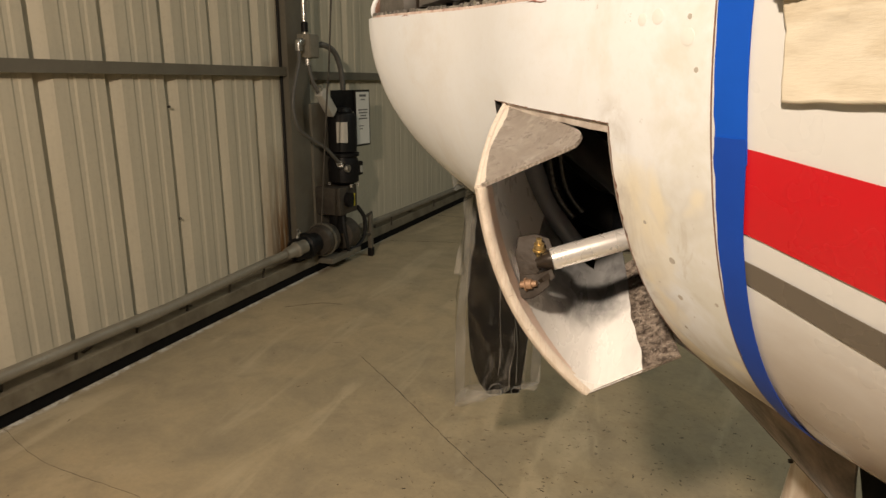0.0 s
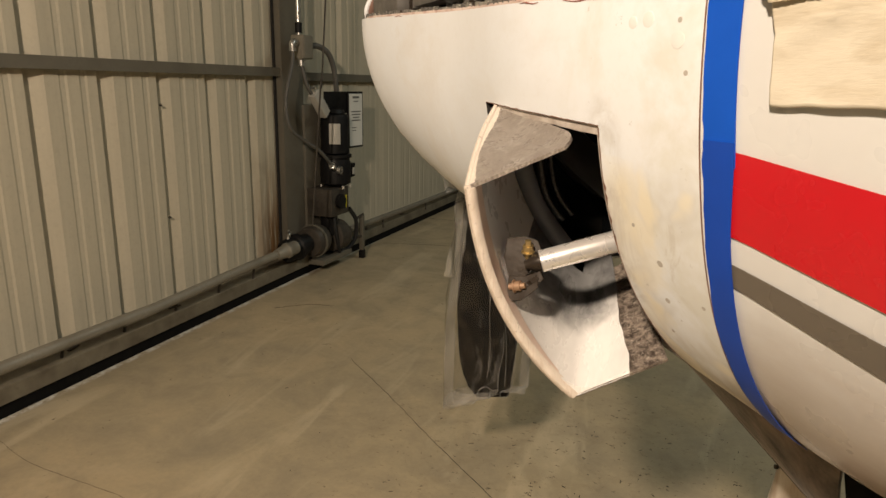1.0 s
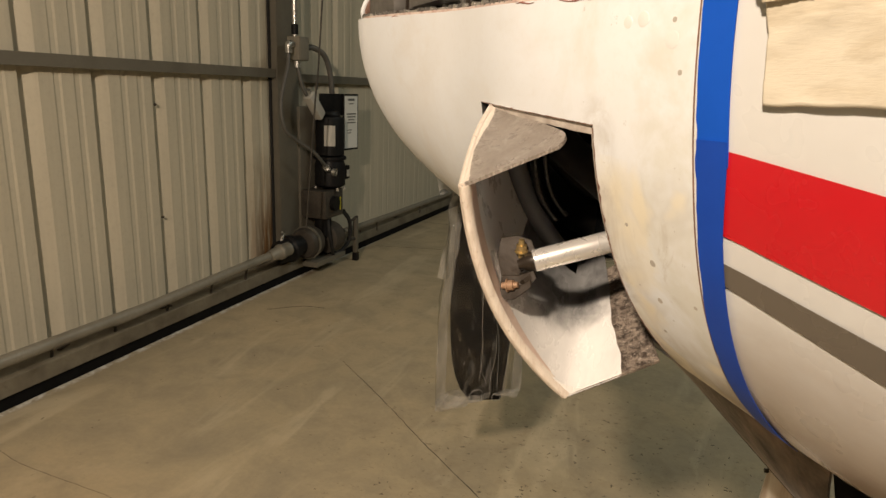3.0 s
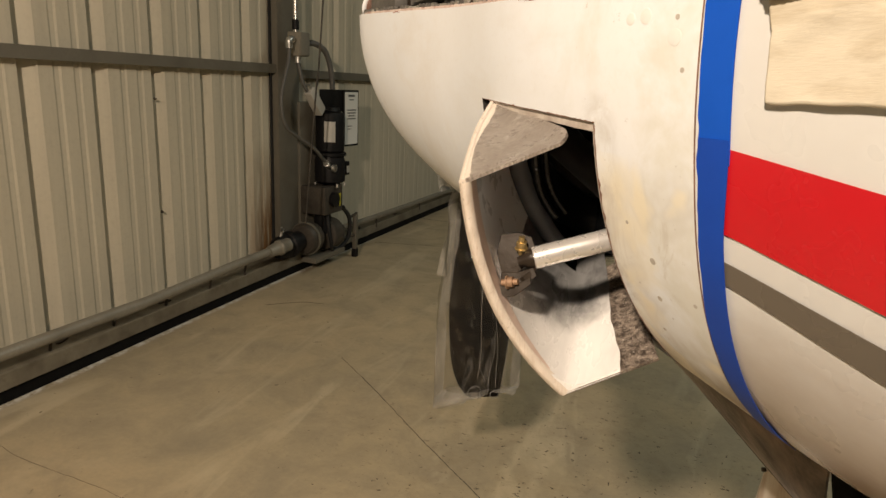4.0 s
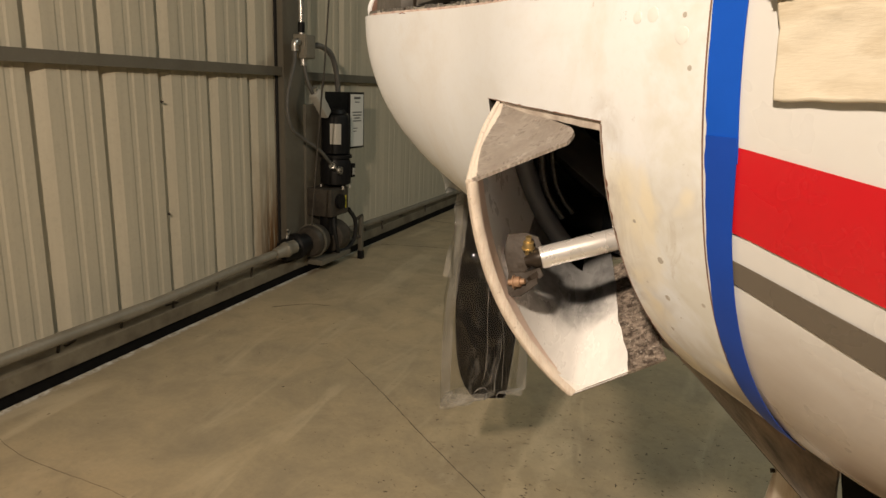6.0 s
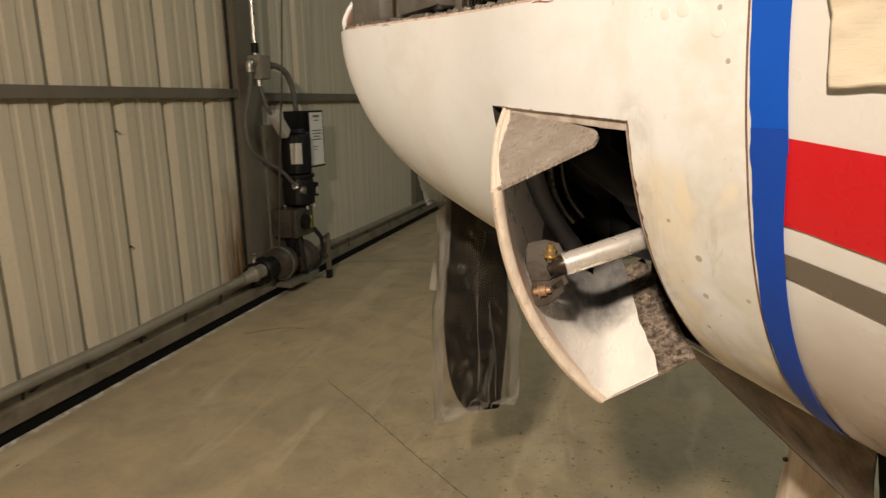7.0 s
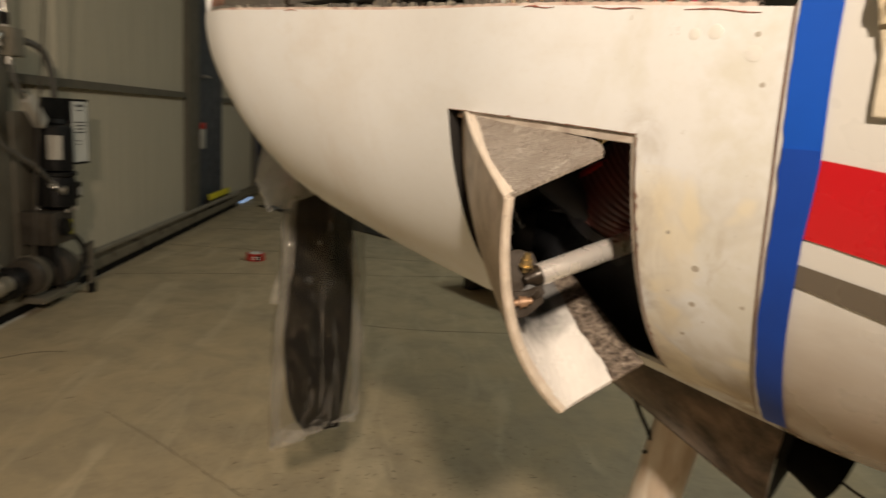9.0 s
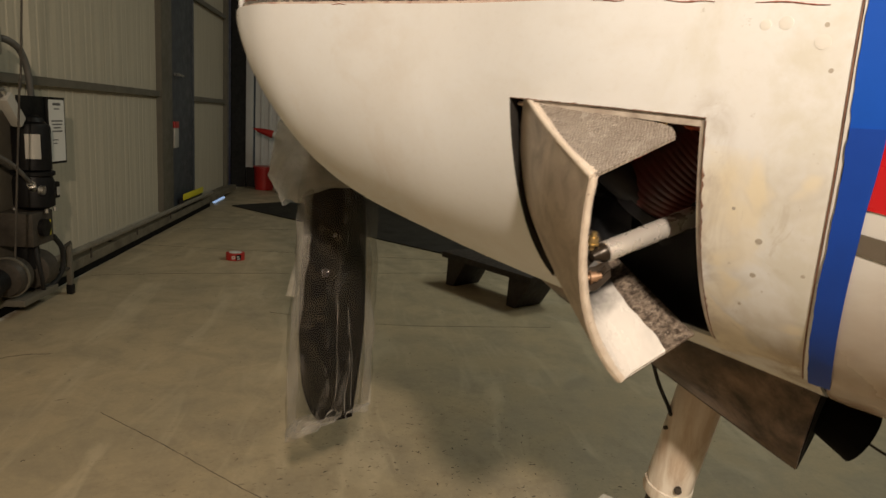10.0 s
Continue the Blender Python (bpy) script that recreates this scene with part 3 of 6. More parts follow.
def mesh_of(name, bm, mats, smooth=40.0, thick=0.0):
    if thick:
        thicken(bm, thick[0], thick[1]) if isinstance(thick, tuple) else thicken(bm, thick / 2, thick / 2)
    bmesh.ops.recalc_face_normals(bm, faces=bm.faces[:])
    me = bpy.data.meshes.new(name)
    bm.to_mesh(me)
    bm.free()
    for m in (mats if isinstance(mats, (list, tuple)) else [mats]):
        me.materials.append(m)
    if smooth:
        me.shade_smooth()
        me.set_sharp_from_angle(angle=radians(smooth))
    return me


def thing(name, base, label, category, group="", kind=""):
    """An Empty at a thing's base, under which its parts go."""
    ob = new(name)
    ob.location = base
    ob.empty_display_size = 0.05
    return tagged(ob, label, category, group, kind)


def part(name, bm, material, parent, label="", thick=0.0, smooth=40.0):
    """One mesh under a thing or a part, its points given in the world."""
    ob = new(name, mesh_of(name, bm, material, smooth, thick))
    ob.parent = parent
    top = parent
    while top.parent:
        top = top.parent
    if parent is top and parent.type == "EMPTY":
        ob.matrix_parent_inverse = Matrix.Translation(-Vector(parent.location))
    if label:
        ob["label"] = label
    return ob


def solo(name, bm, material, label, category, group="", kind="", thick=0.0, smooth=40.0):
    ob = new(name, mesh_of(name, bm, material, smooth, thick))
    return tagged(ob, label, category, group, kind)


# ---- structure: floor, ceiling, walls ----
X1, Y0, Y1, TOP = 12.0, -8.0, 10.0, 5.0
bm = box((-1.5, Y0 - 0.5, -0.2), (X1 + 0.5, Y1 + 0.5, 0.0))
solo("floor", bm, CONCRETE, "grey-brown sealed concrete hangar floor, scuffed and stained", "floor", kind="structure")
bm = box((-1.5, Y0 - 0.5, TOP), (X1 + 0.5, Y1 + 0.5, TOP + 0.1))
solo("ceiling", bm, CEIL, "pale sheet-metal hangar ceiling", "ceiling", kind="structure")
for wall_name, lo, hi in (("wall_east", (X1, Y0, 0), (X1 + 0.15, Y1, TOP)), ("wall_south", (-0.3, Y0 - 0.15, 0), (X1, Y0, TOP)), ("wall_north", (-0.3, Y1, 0), (X1, Y1 + 0.15, TOP))):
    solo(wall_name, box(lo, hi), PANEL, "plain painted sheet-metal hangar wall", "wall", kind="structure")


def crack(points, width, seed):
    rng = random.Random(seed)
    line = spline(points, 14)
    bm = bmesh.new()
    prev = None
    for k, p in enumerate(line):
        d = (line[min(k + 1, len(line) - 1)] - line[max(k - 1, 0)]).normalized()
        side = Vector((-d.y, d.x, 0))
        p = p + side * rng.uniform(-0.0018, 0.0018)
        w = width * rng.uniform(0.5, 1.2)
        pair = (bm.verts.new(p + side * w), bm.verts.new(p - side * w))
        if prev:
            bm.faces.new((prev[0], pair[0], pair[1], prev[1]))
        prev = pair
    ext = bmesh.ops.extrude_face_region(bm, geom=bm.faces[:])
    for v in ext["geom"]:
        if isinstance(v, bmesh.types.BMVert):
            v.co.z += 0.0006
    return bm


for k, (pts, w) in enumerate((
        ([(0.965, -0.045, 0), (1.25, -0.27, 0), (1.55, -0.52, 0), (1.80, -0.72, 0), (2.2, -1.05, 0), (2.8, -1.5, 0)], 0.0009),
        ([(0.16, 1.84, 0), (0.585, 1.96, 0), (1.31, 2.10, 0), (2.2, 2.26, 0), (3.4, 2.5, 0)], 0.0022),
        ([(0.12, 2.83, 0), (1.07, 2.785, 0), (2.2, 2.75, 0), (4, 2.7, 0)], 0.0022),
        ([(0.14, 3.6, 0), (0.9, 3.75, 0), (2.2, 4.1, 0)], 0.003),
        ([(0.10, -1.0, 0), (0.45, -1.10, 0), (0.86, -1.12, 0), (1.3, -1.2, 0)], 0.0004),
        ([(0.30, 0.35, 0), (0.43, 0.47, 0), (0.55, 0.50, 0)], 0.002),
        ([(1.35, 1.2, 0), (2.0, 1.05, 0), (2.9, 1.1, 0)], 0.002))):
    solo("floor_crack", crack(pts, w, k), NEARBLACK, "thin dark crack in the concrete floor", "floor crack", kind="structure", smooth=0)

# small dark flecks of debris, too many to count
rng = random.Random(5)
bm = bmesh.new()
for k in range(290):
    x, y = rng.uniform(0.2, 3.4), rng.uniform(-1.4, 3.0)
    if k % 3 == 0:
        x, y = rng.gauss(2.15, 0.35), rng.gauss(-0.35, 0.35)
    size = rng.choice((0.0015, 0.002, 0.002, 0.003, 0.006))
    add_box(bm, (-size, -0.0012, 0), (size, 0.0012, 0.0008), pose(x, y, 0, 0, 0, rng.uniform(0, 180)))
for k in range(40):
    x, y = rng.gauss(2.15, 0.28), rng.gauss(-0.48, 0.2)
    long, thin = rng.uniform(0.003, 0.009), rng.uniform(0.0008, 0.0024)
    m = pose(x, y, 0, 0, 0, rng.gauss(-10, 30))
    rim_pts = [bm.verts.new(m @ Vector((long * math.cos(a) * rng.uniform(0.6, 1.1), thin * math.sin(a) * rng.uniform(0.5, 1.2), 0.0009))) for a in [q * math.tau / 9 for q in range(9)]]
    low_pts = [bm.verts.new((v.co.x, v.co.y, 0.0)) for v in rim_pts]
    bm.faces.new(rim_pts)
    for q in range(9):
        bm.faces.new((rim_pts[q - 1], low_pts[q - 1], low_pts[q], rim_pts[q]))
solo("floor_debris", bm, WOOD, "dark flecks and chips of debris scattered on concrete", "debris", kind="stuff", smooth=0)

# ---- west wall: sheets of ribbed steel, sill, girts, columns ----
west = tagged(new("wall_west"), "ribbed cream sheet-steel hangar wall, dusty, rust-stained by a column", "wall", kind="structure")
PITCH = 0.3035


def sheet(ribs, z0, z1, deep):
    """A sheet of wall cladding, its ribs standing outward, with two low stiffeners on each flat."""
    prof = []
    low = min(0.0035, deep * 0.4)
    for k in range(ribs):
        y = k * PITCH
        prof += [(y, 0), (y + 0.004, -deep), (y + 0.016, -deep), (y + 0.080, 0)]
        for c in (0.156, 0.243):
            prof += [(y + c - 0.018, 0), (y + c - 0.009, -low), (y + c + 0.009, -low), (y + c + 0.018, 0)]
    prof.append((ribs * PITCH, 0))
    bm = grid([[(x, y, z) for y, x in prof] for z in (z0, z1)])
    return grid([[(x - 0.0012, y, z) for y, x in prof] for z in (z0, z1)], bm)


ribbed = mesh_of("panel", sheet(3, 0.06, TOP, 0.038), PANEL, 0)
shallow = mesh_of("panel", sheet(3, 0.06, TOP, 0.005), PANEL, 0)
for k in range(-9, 7):
    y = k * 3 * PITCH - 0.014
    ob = new("panel", ribbed if y < 0.9 else shallow)
    ob.location = (0.0012 if k % 2 else 0, y, 0)
    ob.parent = west
part("backing", box((-0.35, Y0, 0.0), (-0.05, 6.25, TOP)), NEARBLACK, west, "dark space behind the sheets")
for z in (1.013, 0.509):
    part("screw", lathe([(0, 0.006), (0.4, 0.006), (1, 0.003)], (0.0, -0.002, z), (0.012, -0.002, z), 8), CAST, west, "dark fixing screw")
def along(x_out, x_in, z0, z1, y1):
    """A bar along the foot of the wall; its near stretch runs slightly out from the sheets."""
    ys = (Y0, -3.0, -0.9, 0.85, y1)
    bm = bmesh.new()
    rings = []
    for y in ys:
        d = 0.021 * max(0.85 - y, 0)
        rings.append([bm.verts.new(p) for p in ((x_in, y, z0), (x_out + d, y, z0), (x_out + d, y, z1 - 0.003), (x_out + d - 0.003, y, z1), (x_in, y, z1))])
    for p, q in zip(rings, rings[1:]):
        for k in range(5):
            bm.faces.new((p[k], p[(k + 1) % 5], q[(k + 1) % 5], q[k]))
    bm.faces.new(rings[0][::-1])
    bm.faces.new(rings[-1])
    return bm


solo("foam_seal", box((0.0015, Y0, 0.1165), (0.012, 5.5, 0.136), None, 0.003), SEAL, "pale foam strip where the sheets meet the sill", "seal", kind="structure")
solo("wall_sill", along(0.118, -0.045, 0.054, 0.115, 6.25), SILL, "dusty grey steel sill along the foot of the wall", "sill", kind="structure")
# solid black bar that stands for the shade in the gap under the sill
solo("sill_gap_fill", along(0.103, -0.04, 0.0, 0.0535, 5.0), GAP, "black bar filling the gap under the steel sill in place of its shade", "gap", kind="structure")


def girt(y0, y1, z):
    """A lipped rail: a face towards the room and a web back to the sheets."""
    bm = box((0.0, y0, z + 0.044), (0.037, y1, z + 0.047))
    add_box(bm, (0.037, y0, z), (0.040, y1, z + 0.047))
    add_box(bm, (0.026, y0, z), (0.0365, y1, z + 0.003))
    return bm


for y0, y1, z in ((Y0, 0.842, 1.151), (1.052, 3.60, 1.132), (4.63, 6.05, 1.12), (Y0, 0.842, 2.55), (1.052, 3.60, 2.55), (4.63, 6.05, 2.1)):
    solo("wall_girt", girt(y0, y1, z), STEEL, "grey-painted steel wall rail across the ribbed sheets", "wall rail", kind="structure")


def column(y0, y1, x1, mat, label):
    """A channel post: a face towards the room with returned sides."""
    bm = box((x1 - 0.004, y0, 0.104), (x1, y1, TOP), None, 0.0015)
    for y in (y0, y1 - 0.004):
        add_box(bm, (0.001, y, 0.104), (x1 - 0.0045, y + 0.004, TOP))
    solo("wall_column", bm, mat, label, "column", kind="structure")


column(0.845, 1.05, 0.05, STEEL, "grey steel wall column beside the pump")
column(3.61, 3.90, 0.05, STEEL, "wide grey steel wall column beside a dark door")
column(6.06, 6.145, 0.05, STEEL, "grey steel column at the wall's far end")
column(6.15, 6.25, 0.05, NAVY, "navy-blue steel edge at the wall's far end")
solo("column_joint", box((0.002, 0.828, 0.104), (0.012, 0.8445, TOP)), NEARBLACK, "dark joint where the sheets meet the column", "joint", kind="structure")

# slate door in the far bay
door = thing("door_1", (0.03, 4.2, 0.1), "flat slate-grey personnel door, closed, with a lever handle", "door", kind="structure")
part("leaf", box((0.004, 3.91, 0.104), (0.034, 4.60, 4.4), None, 0.003), DOORPAINT, door)
part("jamb", box((0.004, 4.602, 0.104), (0.045, 4.625, 4.4), None, 0.002), DOORPAINT, door)
handle = part("handle", rod((0.034, 4.0, 1.34), (0.085, 4.0, 1.34), 0.016), ZINC, door, "zinc lever handle")
part("lever", rod((0.08, 4.0, 1.34), (0.085, 4.12, 1.335), 0.009), ZINC, handle)
bag = thing("hanging_tag", (0.04, 4.0, 0.68), "small clear bag with a red top hanging on the door", "tag")
part("pouch", box((0.035, 3.95, 0.68), (0.05, 4.08, 0.86), None, 0.005), FOIL, bag)
part("header", box((0.035, 3.945, 0.862), (0.051, 4.085, 0.92), None, 0.003), REDPLASTIC, bag)

# far corner: black sheet standing for a dark gap, white cladding on dark plinth
far = tagged(new("end_wall"), "dark far end of the hangar with a strip of white ribbed cladding", "wall", kind="structure")
part("dark_gap_sheet", box((-0.3, 7.02, 0), (0.088, 7.06, TOP)), RUBBER, far, "black sheet put in for the dark gap in the far corner")
prof = []
for k in range(16):
    x = 0.20 + k * 0.11
    prof += [(x, 7.10), (x + 0.07, 7.10), (x + 0.08, 7.085), (x + 0.10, 7.085)]
part("cladding", grid([[(x, y, z) for x, y in prof] for z in (0.28, TOP)]), WHITECLAD, far, "white ribbed cladding", 0.004, 0)
part("post", box((0.09, 7.0, 0.28), (0.185, 7.06, TOP), None, 0.004), WHITECLAD, far, "white post")
part("kicker", box((0.089, 7.07, 0), (6.0, 7.16, 0.275)), NEARBLACK, far)

slit = Nodes("daylight_slit", 0.5)
slit.colour((0.4, 0.6, 1.0))
slit.put("Emission Color", (0.45, 0.65, 1.0, 1))
slit.put("Emission Strength", 0.6)
solo("door_gap", box((0.07, 5.25, 0.004), (0.095, 5.75, 0.018)), slit.mat, "thin slit of blue daylight under the far door", "daylight gap", kind="structure")

# thin dark slab on the floor, turned about 45 degrees to the wall
m = pose(0.31, 5.11, 0, 0, 0, -44.5)
solo("dark_floor_slab", box((0, 0, 0), (5.5, 1.9, 0.012), m, 0.003), DARKSLAB, "thin dark slab lying flat on the concrete floor", "floor mat")


# ---- pipe along the wall ----
pipe = thing("wall_pipe", (0.16, -1.0, 0.102), "dusty grey steel pipe on short stubs above the sill", "pipe")
part("tube", sweep([(0.16, -7.9, 0.17), (0.16, -0.95, 0.185), (0.16, -0.42, 0.18), (0.16, 0.3, 0.205), (0.17, 0.56, 0.215)], 0.0225, 18), PIPE, pipe)
for y in (-1.27, -0.985, -0.70, -0.415, -0.13, 0.155, 0.42):
    part("stub", rod((0.118, y, 0.1145), (0.13, y, 0.175), 0.006, 8), CAST, pipe)
part("elbow", lathe([(0, 0.028), (0.25, 0.034), (0.45, 0.036), (0.5, 0.043), (0.62, 0.043), (0.68, 0.037), (1, 0.037)], (0.172, 0.56, 0.215), (0.2, 0.70, 0.232), 20), PIPE, pipe)
far_pipe = thing("low_rail", (0.16, 2.5, 0.1), "thin grey pipe running on above the sill", "pipe")
part("tube", sweep([(0.165, 1.36, 0.20), (0.155, 2.2, 0.185), (0.15, 4.9, 0.17)], 0.018, 12), PIPE, far_pipe)
for y in (1.9, 2.7, 3.5):
    part("stub", rod((0.14, y, 0.10), (0.14, y, 0.175), 0.006, 8), CAST, far_pipe)
for k, (y, a) in enumerate(((-0.62, 20), (-0.1, -15), (1.75, 30), (2.35, 10))):
    solo("sill_scrap", box((-0.03, -0.008, 0), (0.03, 0.008, 0.006), pose(0.08, y, 0.114, 0, 0, 90 + a), 0.002), WOOD, "dark scrap of debris lying on the sill", "debris", "scraps on the sill")

# ---- pump unit by the column ----
BOX_AT = Matrix.Translation((2.1, -2.26, 1.12)) @ Matrix.Scale(1.043, 4) @ Matrix.Translation((-2.1, 2.26, -1.12))
PUMP_AT = BOX_AT @ Matrix.Translation((0, -0.035, 0))


def ppart(name, bm, mat, parent, label="", thick=0.0, smooth=40.0):
    at = BOX_AT if parent.name.startswith("junction_box") else PUMP_AT
    for v in bm.verts:
        v.co = at @ v.co
    return part(name, bm, mat, parent, label, thick, smooth)


pump = thing("hydraulic_pump", (0.25, 1.0, 0.03), "black vertical hydraulic pump unit with hoses, mounted by a wall column", "pump")
PX, PY = 0.26, 1.07
motor = ppart("motor", lathe([(0, 0.072), (0.03, 0.082), (0.9, 0.082), (0.96, 0.076), (1, 0.055)], (PX, PY, 0.725), (PX, PY, 0.955), 28), BLACK, pump, "black motor housing")
rows = [[(PX + 0.0835 * math.cos(a), PY + 0.0835 * math.sin(a), z) for a in np.linspace(radians(-82), radians(-38), 8)] for z in (0.785, 0.90)]
ppart("rating_plate", grid(rows), FOIL, motor, "silver rating label", 0.001)
ppart("top_cap", lathe([(0, 0.06), (0.7, 0.05), (1, 0.03)], (PX, PY, 0.956), (PX, PY, 0.985), 24), BLACK, pump)
ppart("flange", lathe([(0, 0.088), (0.15, 0.094), (0.85, 0.094), (1, 0.088)], (PX, PY, 0.702), (PX, PY, 0.724), 28), BLACK, pump)
ppart("lower_housing", lathe([(0, 0.06), (0.1, 0.088), (0.8, 0.09), (1, 0.08)], (PX, PY, 0.54), (PX, PY, 0.7), 28), BLACK, pump)
ppart("side_box", box((PX + 0.005, PY + 0.06, 0.585), (PX + 0.072, PY + 0.105, 0.665), None, 0.004), BLACK, pump, "black box with a pale label")
ppart("side_label", box((PX + 0.0725, PY + 0.07, 0.6), (PX + 0.074, PY + 0.098, 0.64)), FOIL, pump)
for a in (30, 150, 210, 330):
    ppart("bolt", lathe([(0, 0.009), (1, 0.009)], (PX + 0.084 * math.cos(radians(a)), PY + 0.084 * math.sin(radians(a)), 0.526), (PX + 0.084 * math.cos(radians(a)), PY + 0.084 * math.sin(radians(a)), 0.545), 6), ZINC, pump)
block = ppart("valve_block", box((0.16, 0.92, 0.375), (0.32, 1.115, 0.535), None, 0.008), CAST, pump, "dark oily valve block")
ppart("solenoid", rod((0.3205, 1.0, 0.46), (0.345, 1.0, 0.46), 0.042, 20), BLACK, block)
ppart("label_strip", box((0.3205, 1.075, 0.41), (0.3225, 1.086, 0.485)), YELLOW, block, "yellow warning strip")
ppart("pump_neck", rod((0.24, 1.02, 0.25), (0.24, 1.02, 0.375), 0.05, 20), BLACK, pump)
wheel = ppart("filter_bowl", lathe([(0, 0.05), (0.08, 0.080), (0.25, 0.09), (0.75, 0.09), (0.92, 0.080), (1, 0.05)], (0.235, 0.80, 0.245), (0.235, 0.93, 0.25), 28), CAST, pump, "round dusty iron filter bowl")
ppart("filter_band", lathe([(0, 0.0905), (0, 0.096), (1, 0.096), (1, 0.0905)], (0.235, 0.842, 0.246), (0.235, 0.858, 0.2465), 28, None, False), STEEL, wheel)
ppart("gear_case", lathe([(0, 0.05), (0.1, 0.088), (0.8, 0.092), (1, 0.07)], (0.25, 1.00, 0.24), (0.25, 1.13, 0.24), 28), CAST, pump, "round iron pump case")
coup = ppart("coupling", lathe([(0, 0.048), (0.1, 0.062), (0.45, 0.064), (0.5, 0.075), (0.62, 0.075), (0.68, 0.06), (1, 0.055)], (0.195, 0.62, 0.228), (0.225, 0.80, 0.243), 24), BLACK, pump, "black pipe coupling")
ppart("wing_screw", sweep([(0.2, 0.655, 0.29), (0.205, 0.66, 0.325), (0.215, 0.645, 0.345)], 0.006, 8), ZINC, coup)
ppart("wing_screw", sweep([(0.2, 0.665, 0.29), (0.2, 0.685, 0.33)], 0.005, 8), ZINC, coup)
ppart("mount_plate", box((0.06, 0.93, 0.12), (0.15, 1.15, 1.0), None, 0.004), STEEL, pump)
ppart("mount_foot", box((0.1, 0.85, 0.104), (0.3, 1.18, 0.135), None, 0.004), STEEL, pump)
ppart("black_hose", sweep([(0.3, 1.15, 0.39), (0.31, 1.215, 0.31), (0.3, 1.225, 0.2), (0.28, 1.16, 0.135), (0.26, 1.06, 0.135)], 0.013, 10), RUBBER, pump)
ppart("black_hose", sweep([(0.29, 0.99, 0.38), (0.31, 0.97, 0.3), (0.31, 1.0, 0.2), (0.29, 1.05, 0.14)], 0.010, 10), RUBBER, pump)
fit_end = ppart("hose_fitting", lathe([(0, 0.013), (0.3, 0.013), (0.32, 0.019), (0.6, 0.019), (0.62, 0.014), (1, 0.014)], (0.315, 0.925, 0.683), (0.30, 0.99, 0.645), 12), ZINC, pump, "bright zinc hose fitting")
ppart("elbow_ring", lathe([(0, 0.016), (0, 0.022), (1, 0.022), (1, 0.016)], (0.325, 0.99, 0.642), (0.345, 0.992, 0.64), 14, None, False), ZINC, fit_end)
ppart("signal_hose", sweep([(0.245, 0.69, 1.305), (0.255, 0.675, 1.22), (0.26, 0.60, 1.04), (0.27, 0.61, 0.90), (0.28, 0.71, 0.83), (0.30, 0.83, 0.765), (0.315, 0.925, 0.685)], 0.0098, 12), CONDUIT, pump, "grey rubber hose")
ppart("drop_hose", sweep([(0.243, 0.78, 1.215), (0.25, 0.785, 1.16), (0.26, 0.80, 1.10), (0.265, 0.825, 1.065)], 0.010, 10), CONDUIT, pump)
cb = ppart("conduit_body", box((-0.024, -0.029, -0.082), (0.024, 0.029, 0.082), Matrix.Translation((0.27, 0.895, 1.01)) @ pose(0, 0, 0, 44, 0, 0), 0.008), FOIL, pump, "grey metal conduit body")
ppart("conduit_nut", rod((0.265, 0.83, 1.095), (0.267, 0.85, 1.07), 0.017, 12), ZINC, cb)
ppart("motor_conduit", sweep([(0.23, 0.845, 1.30), (0.24, 0.93, 1.315), (0.245, 1.04, 1.28), (0.245, 1.10, 1.19), (0.245, 1.125, 1.06)], 0.0145, 14, 0.0015, 0.008), CONDUIT, pump, "thick ribbed grey conduit")

jb = thing("junction_box", (0.2, 0.77, 1.24), "grey steel junction box with conduit on the wall column", "junction box")
ppart("box", box((0.2015, 0.71, 1.24), (0.275, 0.80, 1.36), None, 0.005), PIPE, jb)
ppart("lid", box((0.2755, 0.714, 1.245), (0.28, 0.796, 1.355), None, 0.002), PIPE, jb)
ppart("nipple", rod((0.24, 0.745, 1.205), (0.24, 0.745, 1.24), 0.017, 12), ZINC, jb, "zinc conduit nut")
ppart("elbow", sweep([(0.25, 0.683, 1.32), (0.25, 0.655, 1.315), (0.25, 0.655, 1.275)], 0.018, 12), ZINC, jb, "zinc elbow")
ppart("riser", rod((0.235, 0.735, 1.36), (0.235, 0.735, 4.9), 0.014, 14), ZINC, jb, "bright conduit riser")
ppart("riser_sleeve", rod((0.235, 0.735, 1.37), (0.235, 0.735, 1.42), 0.018, 14), BLACK, jb)

board = thing("notice_board", (0.25, 1.25, 0.74), "black-framed printed notice beside the pump", "notice")
BM = Matrix.Translation((0.255, 0.975, 0.0)) @ pose(0, 0, 0, 0, 0, -4)
ppart("back_plate", box((-0.008, 0.0, 0.95), (0.0, 0.24, 1.075), BM, 0.002), BLACK, board, "black backing plate")
ppart("frame", box((0.001, 0.215, 0.745), (0.012, 0.375, 1.075), BM, 0.002), BLACK, board)
ppart("sheet", box((0.0125, 0.226, 0.757), (0.014, 0.364, 1.063), BM), PAPER, board, "white printed sheet")
for z0, z1, y0, y1 in ((1.035, 1.048, 0.26, 0.33), (1.015, 1.021, 0.27, 0.32), (0.955, 0.962, 0.245, 0.345), (0.938, 0.945, 0.25, 0.34), (0.921, 0.928, 0.262, 0.328), (0.904, 0.911, 0.25, 0.34), (0.862, 0.867, 0.25, 0.3), (0.845, 0.85, 0.255, 0.29)):
    ppart("print_bar", box((0.0142, y0, z0), (0.0148, y1, z1), BM), INK, board)

post = thing("stand_post", (0.226, 1.42, 0.0), "short rusty steel post standing on the floor by the sill", "post")
part("upright", box((0.213, 1.405, 0.055), (0.239, 1.435, 0.285), None, 0.003), STEEL, post)
